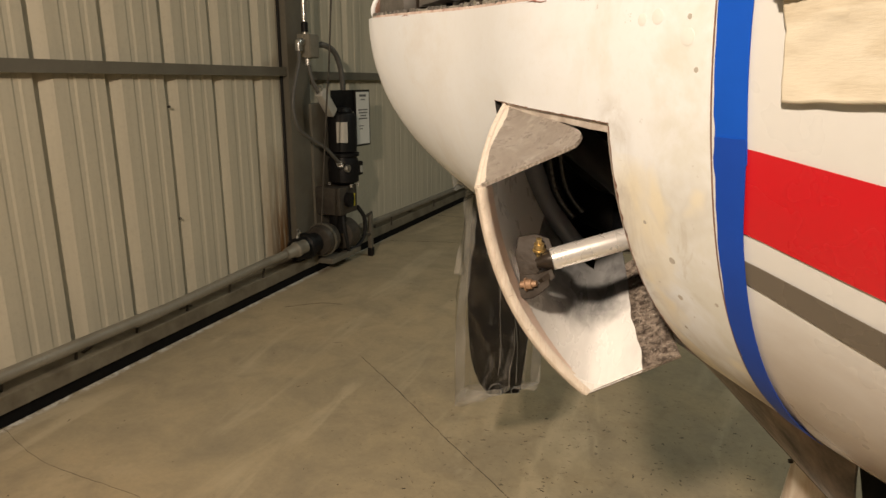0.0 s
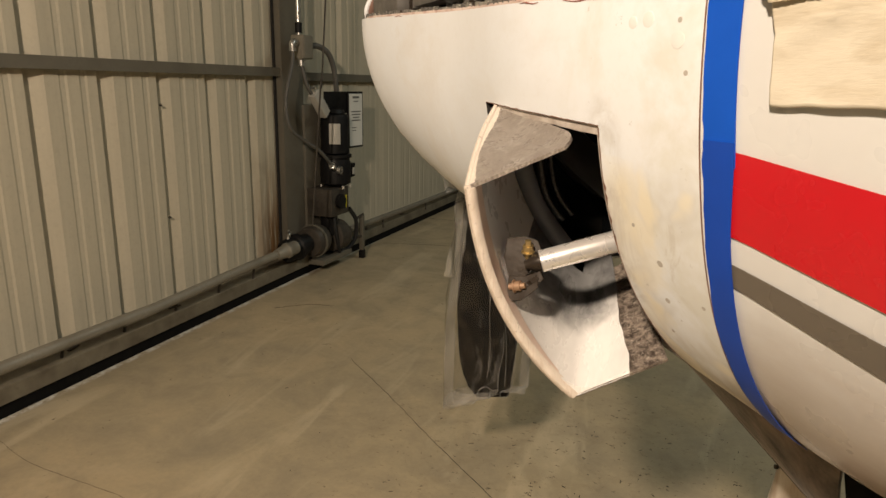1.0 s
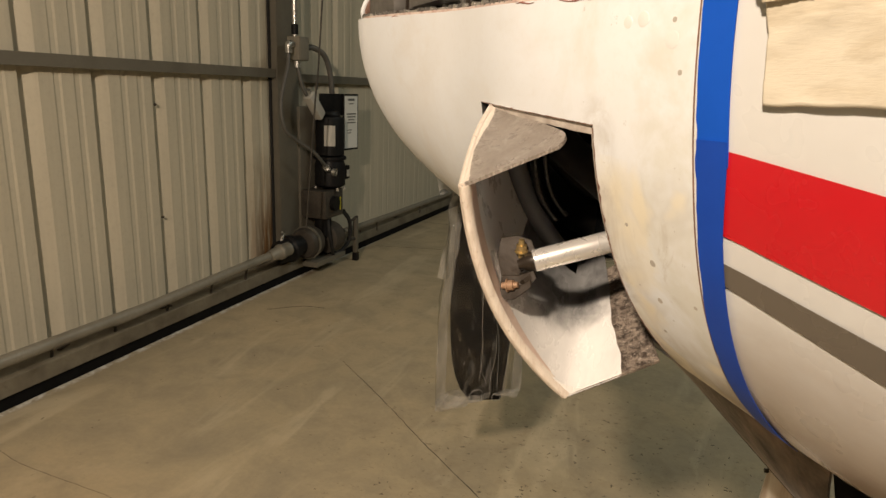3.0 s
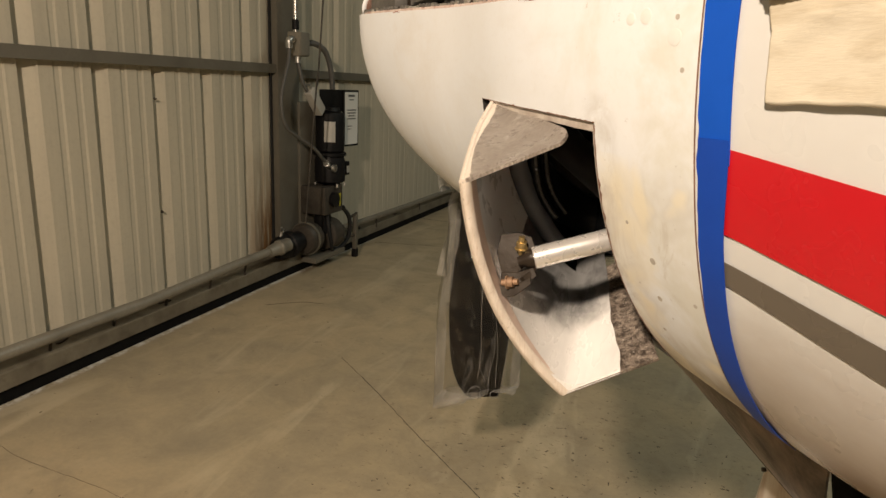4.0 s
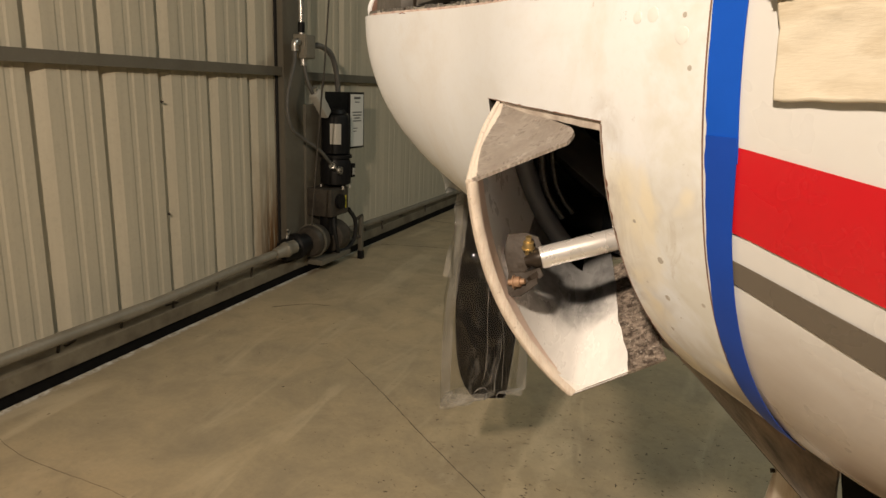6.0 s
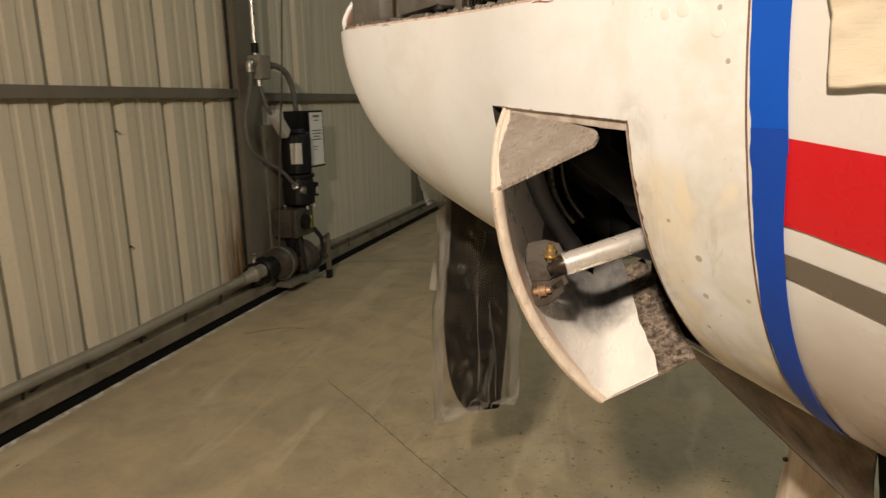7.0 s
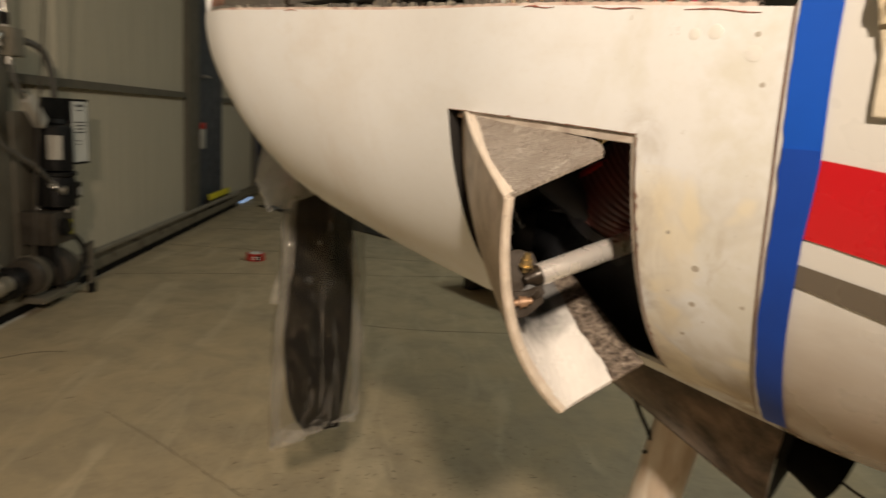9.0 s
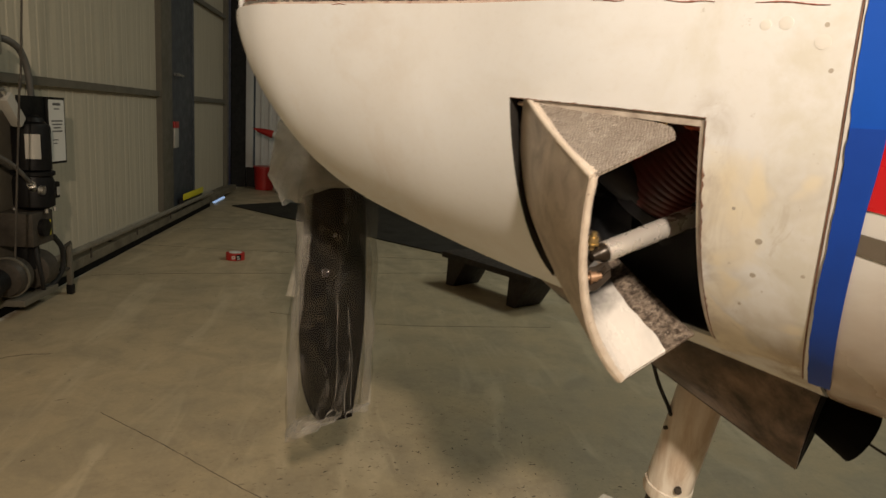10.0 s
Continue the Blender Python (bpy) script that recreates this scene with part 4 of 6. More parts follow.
part("foot", box((0.209, 1.402, 0.0), (0.243, 1.438, 0.055), None, 0.004), BLACK, post, "black rubber foot")
part("top_arm", rod((0.226, 1.33, 0.275), (0.226, 1.44, 0.29), 0.009, 10), CAST, post)
part("brace", rod((0.226, 1.41, 0.15), (0.20, 1.27, 0.145), 0.010, 10), CAST, post)
solo("hanging_cable", sweep([(0.36, 1.25, 5.01), (0.36, 0.80, 1.47), (0.36, 0.745, 1.12), (0.36, 0.688, 0.765), (0.36, 0.628, 0.38)], 0.0045, 8), CAST, "thin dark cable hanging down beside the pump", "cable")

bar = thing("yellow_bar", (0.1, 4.4, 0.102), "yellow-painted steel angle propped on the sill", "steel bar")
part("face", box((0.096, 4.02, 0.19), (0.104, 4.72, 0.248), pose(0, 0, 0), 0.002), YELLOW, bar)
part("foot", box((0.06, 4.03, 0.1145), (0.095, 4.71, 0.19), None, 0.002), NEARBLACK, bar)

roll = thing("tape_roll", (0.905, 2.46, 0.0), "red roll of tape with white and black print on the floor", "tape roll")
part("ring", lathe([(0, 0.045), (0, 0.063), (0.04, 0.066), (0.96, 0.066), (1, 0.063), (1, 0.045)], (0.905, 2.46, 0.0), (0.905, 2.46, 0.052), 32), REDPLASTIC, roll)
part("core", lathe([(0, 0.036), (0, 0.045), (1, 0.045), (1, 0.036)], (0.905, 2.46, 0.001), (0.905, 2.46, 0.054), 32), PAPER, roll, "pale card core")


def on_roll(a0, a1, z0, z1):
    return grid([[(0.905 + 0.0668 * math.cos(radians(a)), 2.46 + 0.0668 * math.sin(radians(a)), z) for a in np.linspace(a0, a1, 7)] for z in (z0, z1)])


def round_on_roll(mid, r, z):
    """A round mark wrapped on the side of the roll."""
    rows = []
    for t in np.linspace(0, math.tau, 20):
        turn = [(radians(mid) + r * q * math.cos(t) / 0.0664, z + r * q * math.sin(t)) for q in (0.02, 0.5, 1.0)]
        rows.append([Vector((0.905 + 0.0664 * math.cos(a), 2.46 + 0.0664 * math.sin(a), h)) for a, h in turn])
    return grid(rows)


part("white_mark", round_on_roll(-90, 0.013, 0.026), PAPER, roll, "", 0.0006)
part("red_dot", round_on_roll(-90, 0.0055, 0.026), REDPLASTIC, roll, "", 0.0016)
part("black_band", on_roll(-74, -42, 0.006, 0.046), BLACK, roll, "", 0.0006)
part("white_mark", on_roll(-68, -56, 0.026, 0.036), PAPER, roll, "", 0.0016)
part("white_mark", on_roll(-68, -50, 0.012, 0.020), PAPER, roll, "", 0.0016)

stool = thing("low_bench", (2.7, 1.75, 0), "low dark-stained timber bench on two splayed feet", "bench")
A, Bv = Vector((2.49, 2.07, 0)), Vector((2.9, 1.46, 0))
dirb = (Bv - A).normalized()
turn = math.degrees(math.atan2(dirb.y, dirb.x))
BMx = Matrix.Translation(A) @ pose(0, 0, 0, 0, 0, turn)
part("top", box((-0.02, -0.14, 0.185), (0.80, 0.14, 0.225), BMx, 0.006), WOOD, stool)
for x in (0.02, 0.60):
    b2 = box((x, -0.12, 0.0), (x + 0.07, 0.12, 0.185), None, 0.004)
    for v in b2.verts:
        k = v.co.z / 0.185
        v.co.x = x + 0.035 + (v.co.x - x - 0.035) * (1 + 1.6 * k) + 0.06 * k
        v.co = BMx @ v.co
    part("foot", b2, WOOD, stool)

bin_ = thing("red_bin", (0.37, 6.85, 0), "red plastic bin standing on the floor at the far end", "bin")
part("body", lathe([(0, 0.12), (0.9, 0.135), (0.92, 0.145), (1, 0.145), (1, 0.12)], (0.37, 6.85, 0.0), (0.37, 6.85, 0.32), 20), REDPLASTIC, bin_)
cone = thing("red_cone", (0.62, 6.6, 0.0), "small red cone lying on a grey stand beyond the propeller", "cone")
part("tip", lathe([(0, 0.004), (0.3, 0.03), (0.8, 0.05), (1, 0.052)], (0.26, 6.6, 0.83), (0.52, 6.6, 0.765), 18), REDPLASTIC, cone)
part("collar", rod((0.52, 6.6, 0.765), (0.60, 6.6, 0.745), 0.04, 16), PAPER, cone)
part("stand", box((0.56, 6.57, 0), (0.66, 6.65, 0.72), None, 0.004), STEEL, cone)


# ---- the aircraft: s runs aft along the fuselage, l to its right, z up ----
AFT, RIGHT = Vector((0.70711, -0.70711, 0)), Vector((0.70711, 0.70711, 0))
AXES = Matrix(((AFT.x, RIGHT.x, 0, 0), (AFT.y, RIGHT.y, 0, 0), (0, 0, 1, 0), (0, 0, 0, 1)))
MID, WIDE = 0.68, 1.23
ST = (1.95, 1.98, 2.02, 2.08, 2.17, 2.30, 2.47, 2.68, 2.93)
HALF = (0.2939, 0.3157, 0.3449, 0.375, 0.3948, 0.3944, 0.3913, 0.408, 0.3942)
KEEL = (1.1563, 1.1166, 1.0637, 0.9832, 0.9275, 0.896, 0.8624, 0.8322, 0.7903)


def W(s, l, z):
    return AFT * s + RIGHT * l + Vector((0, 0, z))


def pchip(x, xs, ys):
    """A monotone curve through the stations."""
    h = np.diff(xs)
    d = np.diff(ys) / h
    m = np.zeros(len(xs))
    for i in range(1, len(xs) - 1):
        if d[i - 1] * d[i] > 0:
            a, b = 2 * h[i] + h[i - 1], h[i] + 2 * h[i - 1]
            m[i] = (a + b) / (a / d[i - 1] + b / d[i])
    m[0], m[-1] = d[0], d[-1]
    i = int(np.clip(np.searchsorted(xs, x) - 1, 0, len(xs) - 2))
    t = (x - xs[i]) / h[i]
    return float(ys[i] * (2 * t ** 3 - 3 * t ** 2 + 1) + h[i] * m[i] * (t ** 3 - 2 * t ** 2 + t) + ys[i + 1] * (3 * t ** 2 - 2 * t ** 3) + h[i] * m[i + 1] * (t ** 3 - t ** 2))


def form(s):
    """Half-width, keel height and roundness of the section at s."""
    if s > 2.9:
        w0, k0 = pchip(2.9, ST, HALF), pchip(2.9, ST, KEEL)
        return w0 + 0.02 * (s - 2.9), k0 - 0.03 * (s - 2.9), 2.55
    if s < ST[0]:
        f = (ST[0] - s) / 0.035
        return HALF[0] * math.sqrt(max(1 - 0.75 * f * f, 0.05)), KEEL[0] + 0.07 * f * f, 1.93
    return pchip(s, ST, HALF), pchip(s, ST, KEEL), pchip(s, (1.95, 2.3, 2.93), (1.93, 2.41, 2.56))


def hull(s, th, out=0.0):
    """A point of the lower skin; th is 0 at the port side and pi at the starboard side."""
    w, k, n = form(s)
    c, si = math.cos(th), math.sin(th)
    return W(s, MID - (w + out) * math.copysign(abs(c) ** (2 / n), c), WIDE - (WIDE - k + out) * abs(si) ** (2 / n))


def skin(s, z, out=0.0):
    """The port skin at height z; above the widest line it leans in slowly."""
    w, k, n = form(s)
    if z >= WIDE:
        u = (1 - min((z - WIDE) / 0.62, 0.999) ** 2.6) ** (1 / 2.6)
    else:
        u = (1 - min((WIDE - z) / (WIDE - k), 0.999) ** n) ** (1 / n)
    return W(s, MID - (w + out) * u, z)


def rim(s):
    return 1.2335 - 0.052 * (s - 2.0)


def rim_angle(s):
    w, k, n = form(s)
    return math.asin(min(max((WIDE - rim(s)) / (WIDE - k), 1e-4) ** (n / 2), 1))


plane = thing("light_aircraft", W(2.6, 0.72, 0), "white light aircraft with red and grey stripes, upper cowling removed", "aircraft")
SEAM = 2.8652
F0, F1, T0, T1 = 2.570, 2.768, 0.230, 0.93

ss = sorted({round(float(v), 4) for v in list(np.linspace(1.915, 1.95, 6)) + list(np.linspace(1.95, 2.12, 16)) + list(np.linspace(2.12, F0, 20)) + list(np.linspace(F0, F1, 12)) + list(np.linspace(F1, SEAM, 7))})
ths_mid = list(np.linspace(T0, T1, 22)) + list(np.linspace(T1, math.pi / 2, 14))[1:]
ths_mid = ths_mid + [math.pi - a for a in ths_mid[::-1][1:]]
rows = []
for s in ss:
    a0 = rim_angle(s)
    top = [a0 + (T0 - a0) * f for f in (0, 0.2, 0.4, 0.6, 0.8)]
    rows.append([hull(s, a) for a in top + ths_mid + [math.pi - a for a in top[::-1]]])
cols = [0] * 5 + ths_mid + [9] * 5
iF0, iF1 = [k for k, v in enumerate(ss) if abs(v - F0) < 1e-3][0], [k for k, v in enumerate(ss) if abs(v - F1) < 1e-3][0]
jT1 = 5 + 21


def cowl_open(i, j):
    if iF0 <= i < iF1 and 5 <= j < jT1:
        return True
    s = ss[i]
    return 2.40 < s and 1.28 < cols[j] < math.pi - 1.28


cowl = part("lower_cowling", grid(rows, None, cowl_open), PRIMER, plane, "white-primed lower engine cowling, sanded and patchy", (0.0, 0.004))
inner = [[hull(s, a, -0.006) for a in [rim_angle(s) + 0.01] + ths_mid + [math.pi - rim_angle(s) - 0.01]] for s in ss[8:]]
cols_in = [0] + ths_mid + [9]


def inner_open(i, j):
    s = ss[8 + i]
    return (F0 - 0.001 <= s < F1 - 0.001 and T0 - 0.001 <= cols_in[j] < T1 - 0.001) or (2.40 < s and 1.28 < cols_in[j] < math.pi - 1.28)


# near-black lining inside the cowling skin
part("cowling_lining", grid(inner, None, inner_open), NEARBLACK, plane, "near-black inside of the cowling", 0.001)

# ragged rim of the cowling: fastener flange, nuts and curls of old paint
lip_rows = []
sl = np.linspace(2.0, 2.84, 60)
for s in sl:
    a = rim_angle(s)
    p = hull(s, a)
    lip_rows.append([p + Vector((0, 0, -0.012)) + RIGHT * 0.007, p + Vector((0, 0, 0.0034)) + RIGHT * 0.008, p + Vector((0, 0, 0.0034)) + RIGHT * 0.018])
lip = part("fastener_flange", grid(lip_rows), RIMPAINT, plane, "chipped pale flange with hinge knuckles along the rim", 0.0015)
rng = random.Random(3)
s = 1.985
while s < 2.845:
    p = hull(s, rim_angle(s)) + RIGHT * 0.0105 + Vector((0, 0, 0.0036))
    pick = rng.random()
    if pick < 0.42:
        turned = Matrix.Translation(p) @ AXES
        long = rng.uniform(0.004, 0.0065)
        part("hinge_tab", box((-long, -0.003, -0.001), (long, 0.003, rng.uniform(0.002, 0.0034)), turned, 0.0009), ZINC if pick < 0.3 else FIN, lip)
    elif pick < 0.9:
        part("hinge_knuckle", lathe([(0, 0.0016), (0, 0.0034), (1, 0.0034), (1, 0.0016)], p + Vector((0, 0, 0.0016)) - RIGHT * 0.003, p + Vector((0, 0, 0.0016)) + RIGHT * 0.003, 10), ZINC if pick < 0.6 else FIN, lip)
    else:
        part("nut", lathe([(0, 0.0036), (0.15, 0.0036), (0.2, 0.0026), (0.9, 0.0026), (1, 0.002)], p, p + Vector((0, 0, 0.0042)), 8), DARKSTEEL, lip)
    s += rng.uniform(0.010, 0.0165)

# torn red-brown old paint along the rim
for s0, s1, drop in ((2.30, 2.325, 0.0008), (2.66, 2.69, 0.0012), (2.725, 2.765, 0.0022), (2.795, 2.845, 0.0030)):
    curl = []
    for f in np.linspace(0, 1, 26):
        sv = s0 + (s1 - s0) * f
        z = rim(sv) - drop * (0.7 + 0.5 * f) + 0.0006 * math.sin(f * 7 + s0 * 40)
        wide = (0.0007 * math.sin(math.pi * f) + 0.00015) * (0.4 + 1.2 * abs(noise.noise(Vector((sv * 160, 0, 2.0)))))
        curl.append([skin(sv, z - wide, 0.0002), skin(sv, z, 0.0006), skin(sv, z + wide, 0.0002)])
    part("paint_curl", grid(curl), OLDRED, cowl, "torn edge of red-brown old paint", 0.0003)

# the nose bowl's cut edge, which rises in front of the engine
rise = [W(2.050, 0.325, 1.2305), W(2.0579, 0.3194, 1.2465), W(2.0579, 0.3249, 1.2621), W(2.0579, 0.3341, 1.2758), W(2.0579, 0.3451, 1.2850), W(2.062, 0.385, 1.315), W(2.07, 0.44, 1.36)]
part("inlet_edge", sweep(rise, 0.0042, 10, steps=5), PRIMER, cowl, "white cut edge of the nose bowl")
part("inlet_side", grid([[p + RIGHT * 0.003, p + AFT * 0.03 + RIGHT * 0.010, p + AFT * 0.055 + RIGHT * 0.022] for p in spline(rise, 5)]), LIPMAT, cowl, "brown inside of the nose bowl", 0.002)

# rivets and plugs in the cowling's skin
for s, z, r in ((2.816, 1.004, 0.0036), (2.812, 0.972, 0.0032), (2.852, 1.14, 0.0022), (2.851, 0.979, 0.0022), (2.845, 1.172, 0.0022), (2.80, 0.94, 0.002), (2.795, 1.03, 0.002)):
    p = skin(s, z)
    nor = (skin(s + 0.003, z) - skin(s - 0.003, z)).cross(skin(s, z + 0.003) - skin(s, z - 0.003)).normalized()
    nor = nor if nor.dot(RIGHT) < 0 else -nor
    q = p + nor * 0.00012
    part("rivet", lathe([(0, r * 0.8), (1, r * 0.8)], p - nor * 0.002, q, 14), PLUG, cowl)

for s, z, r in ((2.818, 1.174, 0.0050), (2.844, 1.160, 0.0055), (2.804, 1.173, 0.0040)):
    p = skin(s, z)
    nor = (skin(s + 0.003, z) - skin(s - 0.003, z)).cross(skin(s, z + 0.003) - skin(s, z - 0.003)).normalized()
    nor = nor if nor.dot(RIGHT) < 0 else -nor
    part("filler_dab", lathe([(0, r), (0.95, r), (1, r * 0.85)], p - nor * 0.002, p + nor * 0.00025, 18), DAB, cowl)

# fuselage behind the seam
fs = [SEAM + 0.0045] + list(np.linspace(2.885, 3.3, 14)) + list(np.linspace(3.4, 6.0, 14))
zs_up = [WIDE + 0.6195 * math.sin(a) for a in np.linspace(0, math.pi / 2, 14)][1:]
rows = []
for s in fs:
    low = [hull(s, a) for a in np.linspace(0, math.pi, 60)]
    upl = [skin(s, z) for z in zs_up]
    upr = [RIGHT * (2 * (MID - RIGHT.dot(p))) + p for p in upl]
    rows.append(upl[::-1] + low + upr)
fus = part("fuselage", grid(rows), BELLY, plane, "glossy white fuselage skin", (0.0, 0.003))
ring = [hull(SEAM + 0.012, a, -0.008) for a in np.linspace(0, math.pi, 40)] + [RIGHT * (2 * (MID - RIGHT.dot(p))) + p for p in [skin(SEAM + 0.012, z, -0.008) for z in zs_up]] + [skin(SEAM + 0.012, z, -0.008) for z in zs_up[::-1]]
bm = bmesh.new()
bm.faces.new([bm.verts.new(p) for p in ring])
part("firewall", bm, TAN, plane, "tan metal firewall", 0.004, 0)


def stripe(z_top, z_low, s0, s1, out):
    rows = []
    for s in np.linspace(s0, s1, 50):
        rows.append([skin(s, z_top(s) + (z_low(s) - z_top(s)) * f, out) for f in np.linspace(0, 1, 9)])
    return grid(rows)


part("red_stripe", stripe(lambda s: 1.0951 - 0.123 * (s - 2.888), lambda s: 1.0413 - 0.185 * (s - 2.888), 2.875, 4.2, 0.0012), REDPAINT, fus, "glossy red stripe", 0.0004)
part("grey_stripe", stripe(lambda s: 1.0226 - 0.188 * (s - 2.886), lambda s: 1.0064 - 0.24 * (s - 2.8845), 2.875, 3.9, 0.0012), GREYPAINT, fus, "warm grey pinstripe", 0.0004)


def lean(z):
    """How far the seam runs forward towards the keel."""
    return -0.145 * max(0.0, 1.08 - z) ** 1.5


def tape(z0, z1, out, seed):
    rng = random.Random(seed)
    rows = []
    zs = np.linspace(z0, z1, 40)
    for z in zs:
        d = 0.0009 * rng.uniform(-1, 1)
        e = 0.0012 * math.sin(z * 31)
        s0, s1 = 2.8690 + d * 0.7 + e * 0.6 + lean(z), 2.8925 + e * 0.6 + lean(z) - 0.0035 * min(max((1.09 - z) / 0.05, 0.0), 1.0)
        rows.append([skin(s0 + (s1 - s0) * f, z, out) for f in np.linspace(0, 1, 5)])
    return grid(rows)


part("masking_tape", tape(1.36, 1.085, 0.0022, 1), TAPE, fus, "strip of blue masking tape", 0.0005)
part("masking_tape", tape(1.10, 0.856, 0.0032, 2), TAPE_LOW, fus, "lower strip of blue masking tape", 0.0005)
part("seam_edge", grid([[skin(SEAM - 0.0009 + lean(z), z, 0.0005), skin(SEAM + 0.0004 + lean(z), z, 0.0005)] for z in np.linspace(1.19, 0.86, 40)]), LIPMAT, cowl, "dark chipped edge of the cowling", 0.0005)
part("panel_seam", grid([[skin(s, 1.196 - 0.03 * (s - 2.87), 0.0010), skin(s, 1.1948 - 0.03 * (s - 2.87), 0.0010)] for s in np.linspace(2.87, 3.4, 20)]), NEARBLACK, fus, "", 0.0004)

part("skin_edge", grid([[skin(2.8662 + lean(z), z, -0.003), skin(2.8664 + lean(z), z, 0.0012), skin(2.8694 + lean(z), z, 0.0016)] for z in np.linspace(1.30, 0.86, 40)]), WHITEPAINT, fus, "white forward edge of the fuselage skin", 0.0004)

# ---- cowl flap, swung open on its front hinge ----
H0, H1 = hull(F0, 0.226), hull(F0, T1)
HINGE = H0 + AFT * 0.03
AXIS = (H1 - H0).normalized()
SWING = Matrix.Translation(HINGE) @ Matrix.Rotation(radians(39), 4, AXIS) @ Matrix.Translation(-HINGE)
R0, R1 = F0 + 0.012, F1 - 0.012


def fpart(name, bm, mat, parent, label="", thick=0.0, smooth=40.0):
    for v in bm.verts:
        v.co = SWING @ v.co
    return part(name, bm, mat, parent, label, thick, smooth)


fa = list(np.linspace(T0 + 0.008, T1 - 0.024, 26))
fsn = list(np.linspace(R0, R1, 14))
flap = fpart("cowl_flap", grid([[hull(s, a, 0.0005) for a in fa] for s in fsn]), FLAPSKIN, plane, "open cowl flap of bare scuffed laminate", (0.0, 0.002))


# side plates: the upper one a triangle of bare cloth, the lower one deeper and silvered
top0, apex = SWING @ hull(R0 + 0.012, fa[0]), SWING @ hull(R1, fa[0])
low0, tip = SWING @ hull(R0 + 0.012, fa[-1]), SWING @ hull(R1, fa[-1])


def topline(u):
    return SWING @ hull(R0 + 0.012 + (R1 - R0 - 0.012) * u, fa[0])


corner = apex + W(0.0465, 0.077, 0.042)
rows = []
for u in np.linspace(0.02, 1, 26):
    far_v = 1.0 if u < 0.80 else 1.0 - 0.17 * ((u - 0.80) / 0.20) ** 2.6
    a, b = topline(u), top0.lerp(corner, u)
    bow = 0.006 * math.sin(math.pi * u)
    rows.append([a.lerp(b, v * far_v) - Vector((0, 0, bow * math.sin(math.pi * v))) for v in np.linspace(0, 1, 11)])
part("upper_cheek", grid(rows), WEAVE, flap, "side plate of bare grey glass cloth", 0.003)
part("rolled_edge", sweep([topline(f) + Vector((0, 0, 0.0003)) for f in (0.0, 0.2, 0.4, 0.6, 0.8, 1.0)], 0.0030, 12, steps=4), EDGEMAT, flap, "rounded pale edge of the flap")
strip = []
for u in np.linspace(0.06, 0.985, 60):
    a, b = topline(u), top0.lerp(corner, u)
    reach = 0.0085 + 0.003 * math.sin(u * 7) + 0.0016 * noise.noise(Vector((u * 40, 3.0, 0)))
    ways = [min(reach * f / max((b - a).length, 1e-4), 0.9) for f in (0.0, 0.35, 0.7, 1.0)]
    strip.append([a.lerp(b, v) + Vector((0, 0, 0.0021 - 0.0004 * k - 0.006 * math.sin(math.pi * u) * math.sin(math.pi * v))) for k, v in enumerate(ways)])
part("edge_strip", grid(strip), EDGEMAT, flap, "smooth resin band with a frayed inner edge", 0.0006, 70)
back = tip + W(0.043, 0.072, 0.045)
run = W(0.13, -0.058, -0.0605)


def lower(u, v):
    return low0.lerp(tip, u).lerp(back - run * (1 - u), v)


part("lower_cheek", grid([[lower(u, v) for v in np.linspace(0, 1, 12)] for u in np.linspace(0.02, 1, 16)]), FRAYED, flap, "lower side plate of resin-soaked cloth", 0.003)
part("hinge_web", grid([[lower(u, v) + Vector((0, 0, 0.0025)) for v in np.linspace(0.0, 0.62, 9)] for u in np.linspace(-0.32, 0.02, 9)]), SHEEN, flap, "web in painted shade and soot that runs in past the hinge", 0.0012)
# one smooth silvered lining that runs from the skin round the corner on to the lower plate
fil = []
for u in np.linspace(0.0, 0.995, 22):
    su = R0 + 0.012 + (R1 - R0 - 0.013) * u
    col = [SWING @ hull(su, a, -0.0045) for a in np.linspace(fa[0], fa[-1] - 0.15, 22)]
    p0, p1, p2 = SWING @ hull(su, fa[-1] - 0.15, -0.0045), lower(u, 0.0) + Vector((0, 0, 0.003)), lower(u, 0.22) + Vector((0, 0, 0.003))
    col += [p0 * (1 - v) ** 2 + p1 * (2 * v * (1 - v)) + p2 * v * v for v in np.linspace(0.1, 1, 9)]
    stop = 0.60 + 0.02 * math.sin(u * 9) + 0.008 * math.sin(u * 31)
    col += [lower(u, v) + Vector((0, 0, 0.003)) for v in np.linspace(0.22, stop, 6)[1:]]
    fil.append(col)
cap = []
for k, p in enumerate(fil[-1][15:]):
    if k < 7:
        q = SWING @ hull(R1 - 0.0006, np.linspace(fa[0], fa[-1] - 0.15, 22)[15 + k], -0.001)
    elif k < 16:
        v = np.linspace(0.1, 1, 9)[k - 7]
        q = SWING @ hull(R1 - 0.0006, fa[-1] - 0.15 * (1 - 2 * v), -0.001) if v < 0.5 else lower(1.0, 0.22 * (2 * v - 1))
    else:
        q = lower(1.0, np.linspace(0.22, stop, 6)[k - 15])
    cap.append([q, q.lerp(p, 0.5), p])
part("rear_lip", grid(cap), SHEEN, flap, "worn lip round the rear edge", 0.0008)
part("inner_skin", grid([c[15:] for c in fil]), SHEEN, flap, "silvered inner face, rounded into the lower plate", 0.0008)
part("upper_lining", grid([c[:16] for c in fil]), DULLSKIN, flap, "dull grey upper lining", 0.0008)
strip = []
for i, a in enumerate(np.linspace(fa[0], fa[-1] - 0.05, 26)):
    w = 0.030 * (1 - i / 25) ** 0.8 + 0.003
    strip.append([SWING @ hull(R1 - 0.002 - w * f, a, -0.0058) for f in (0, 0.5, 1)])
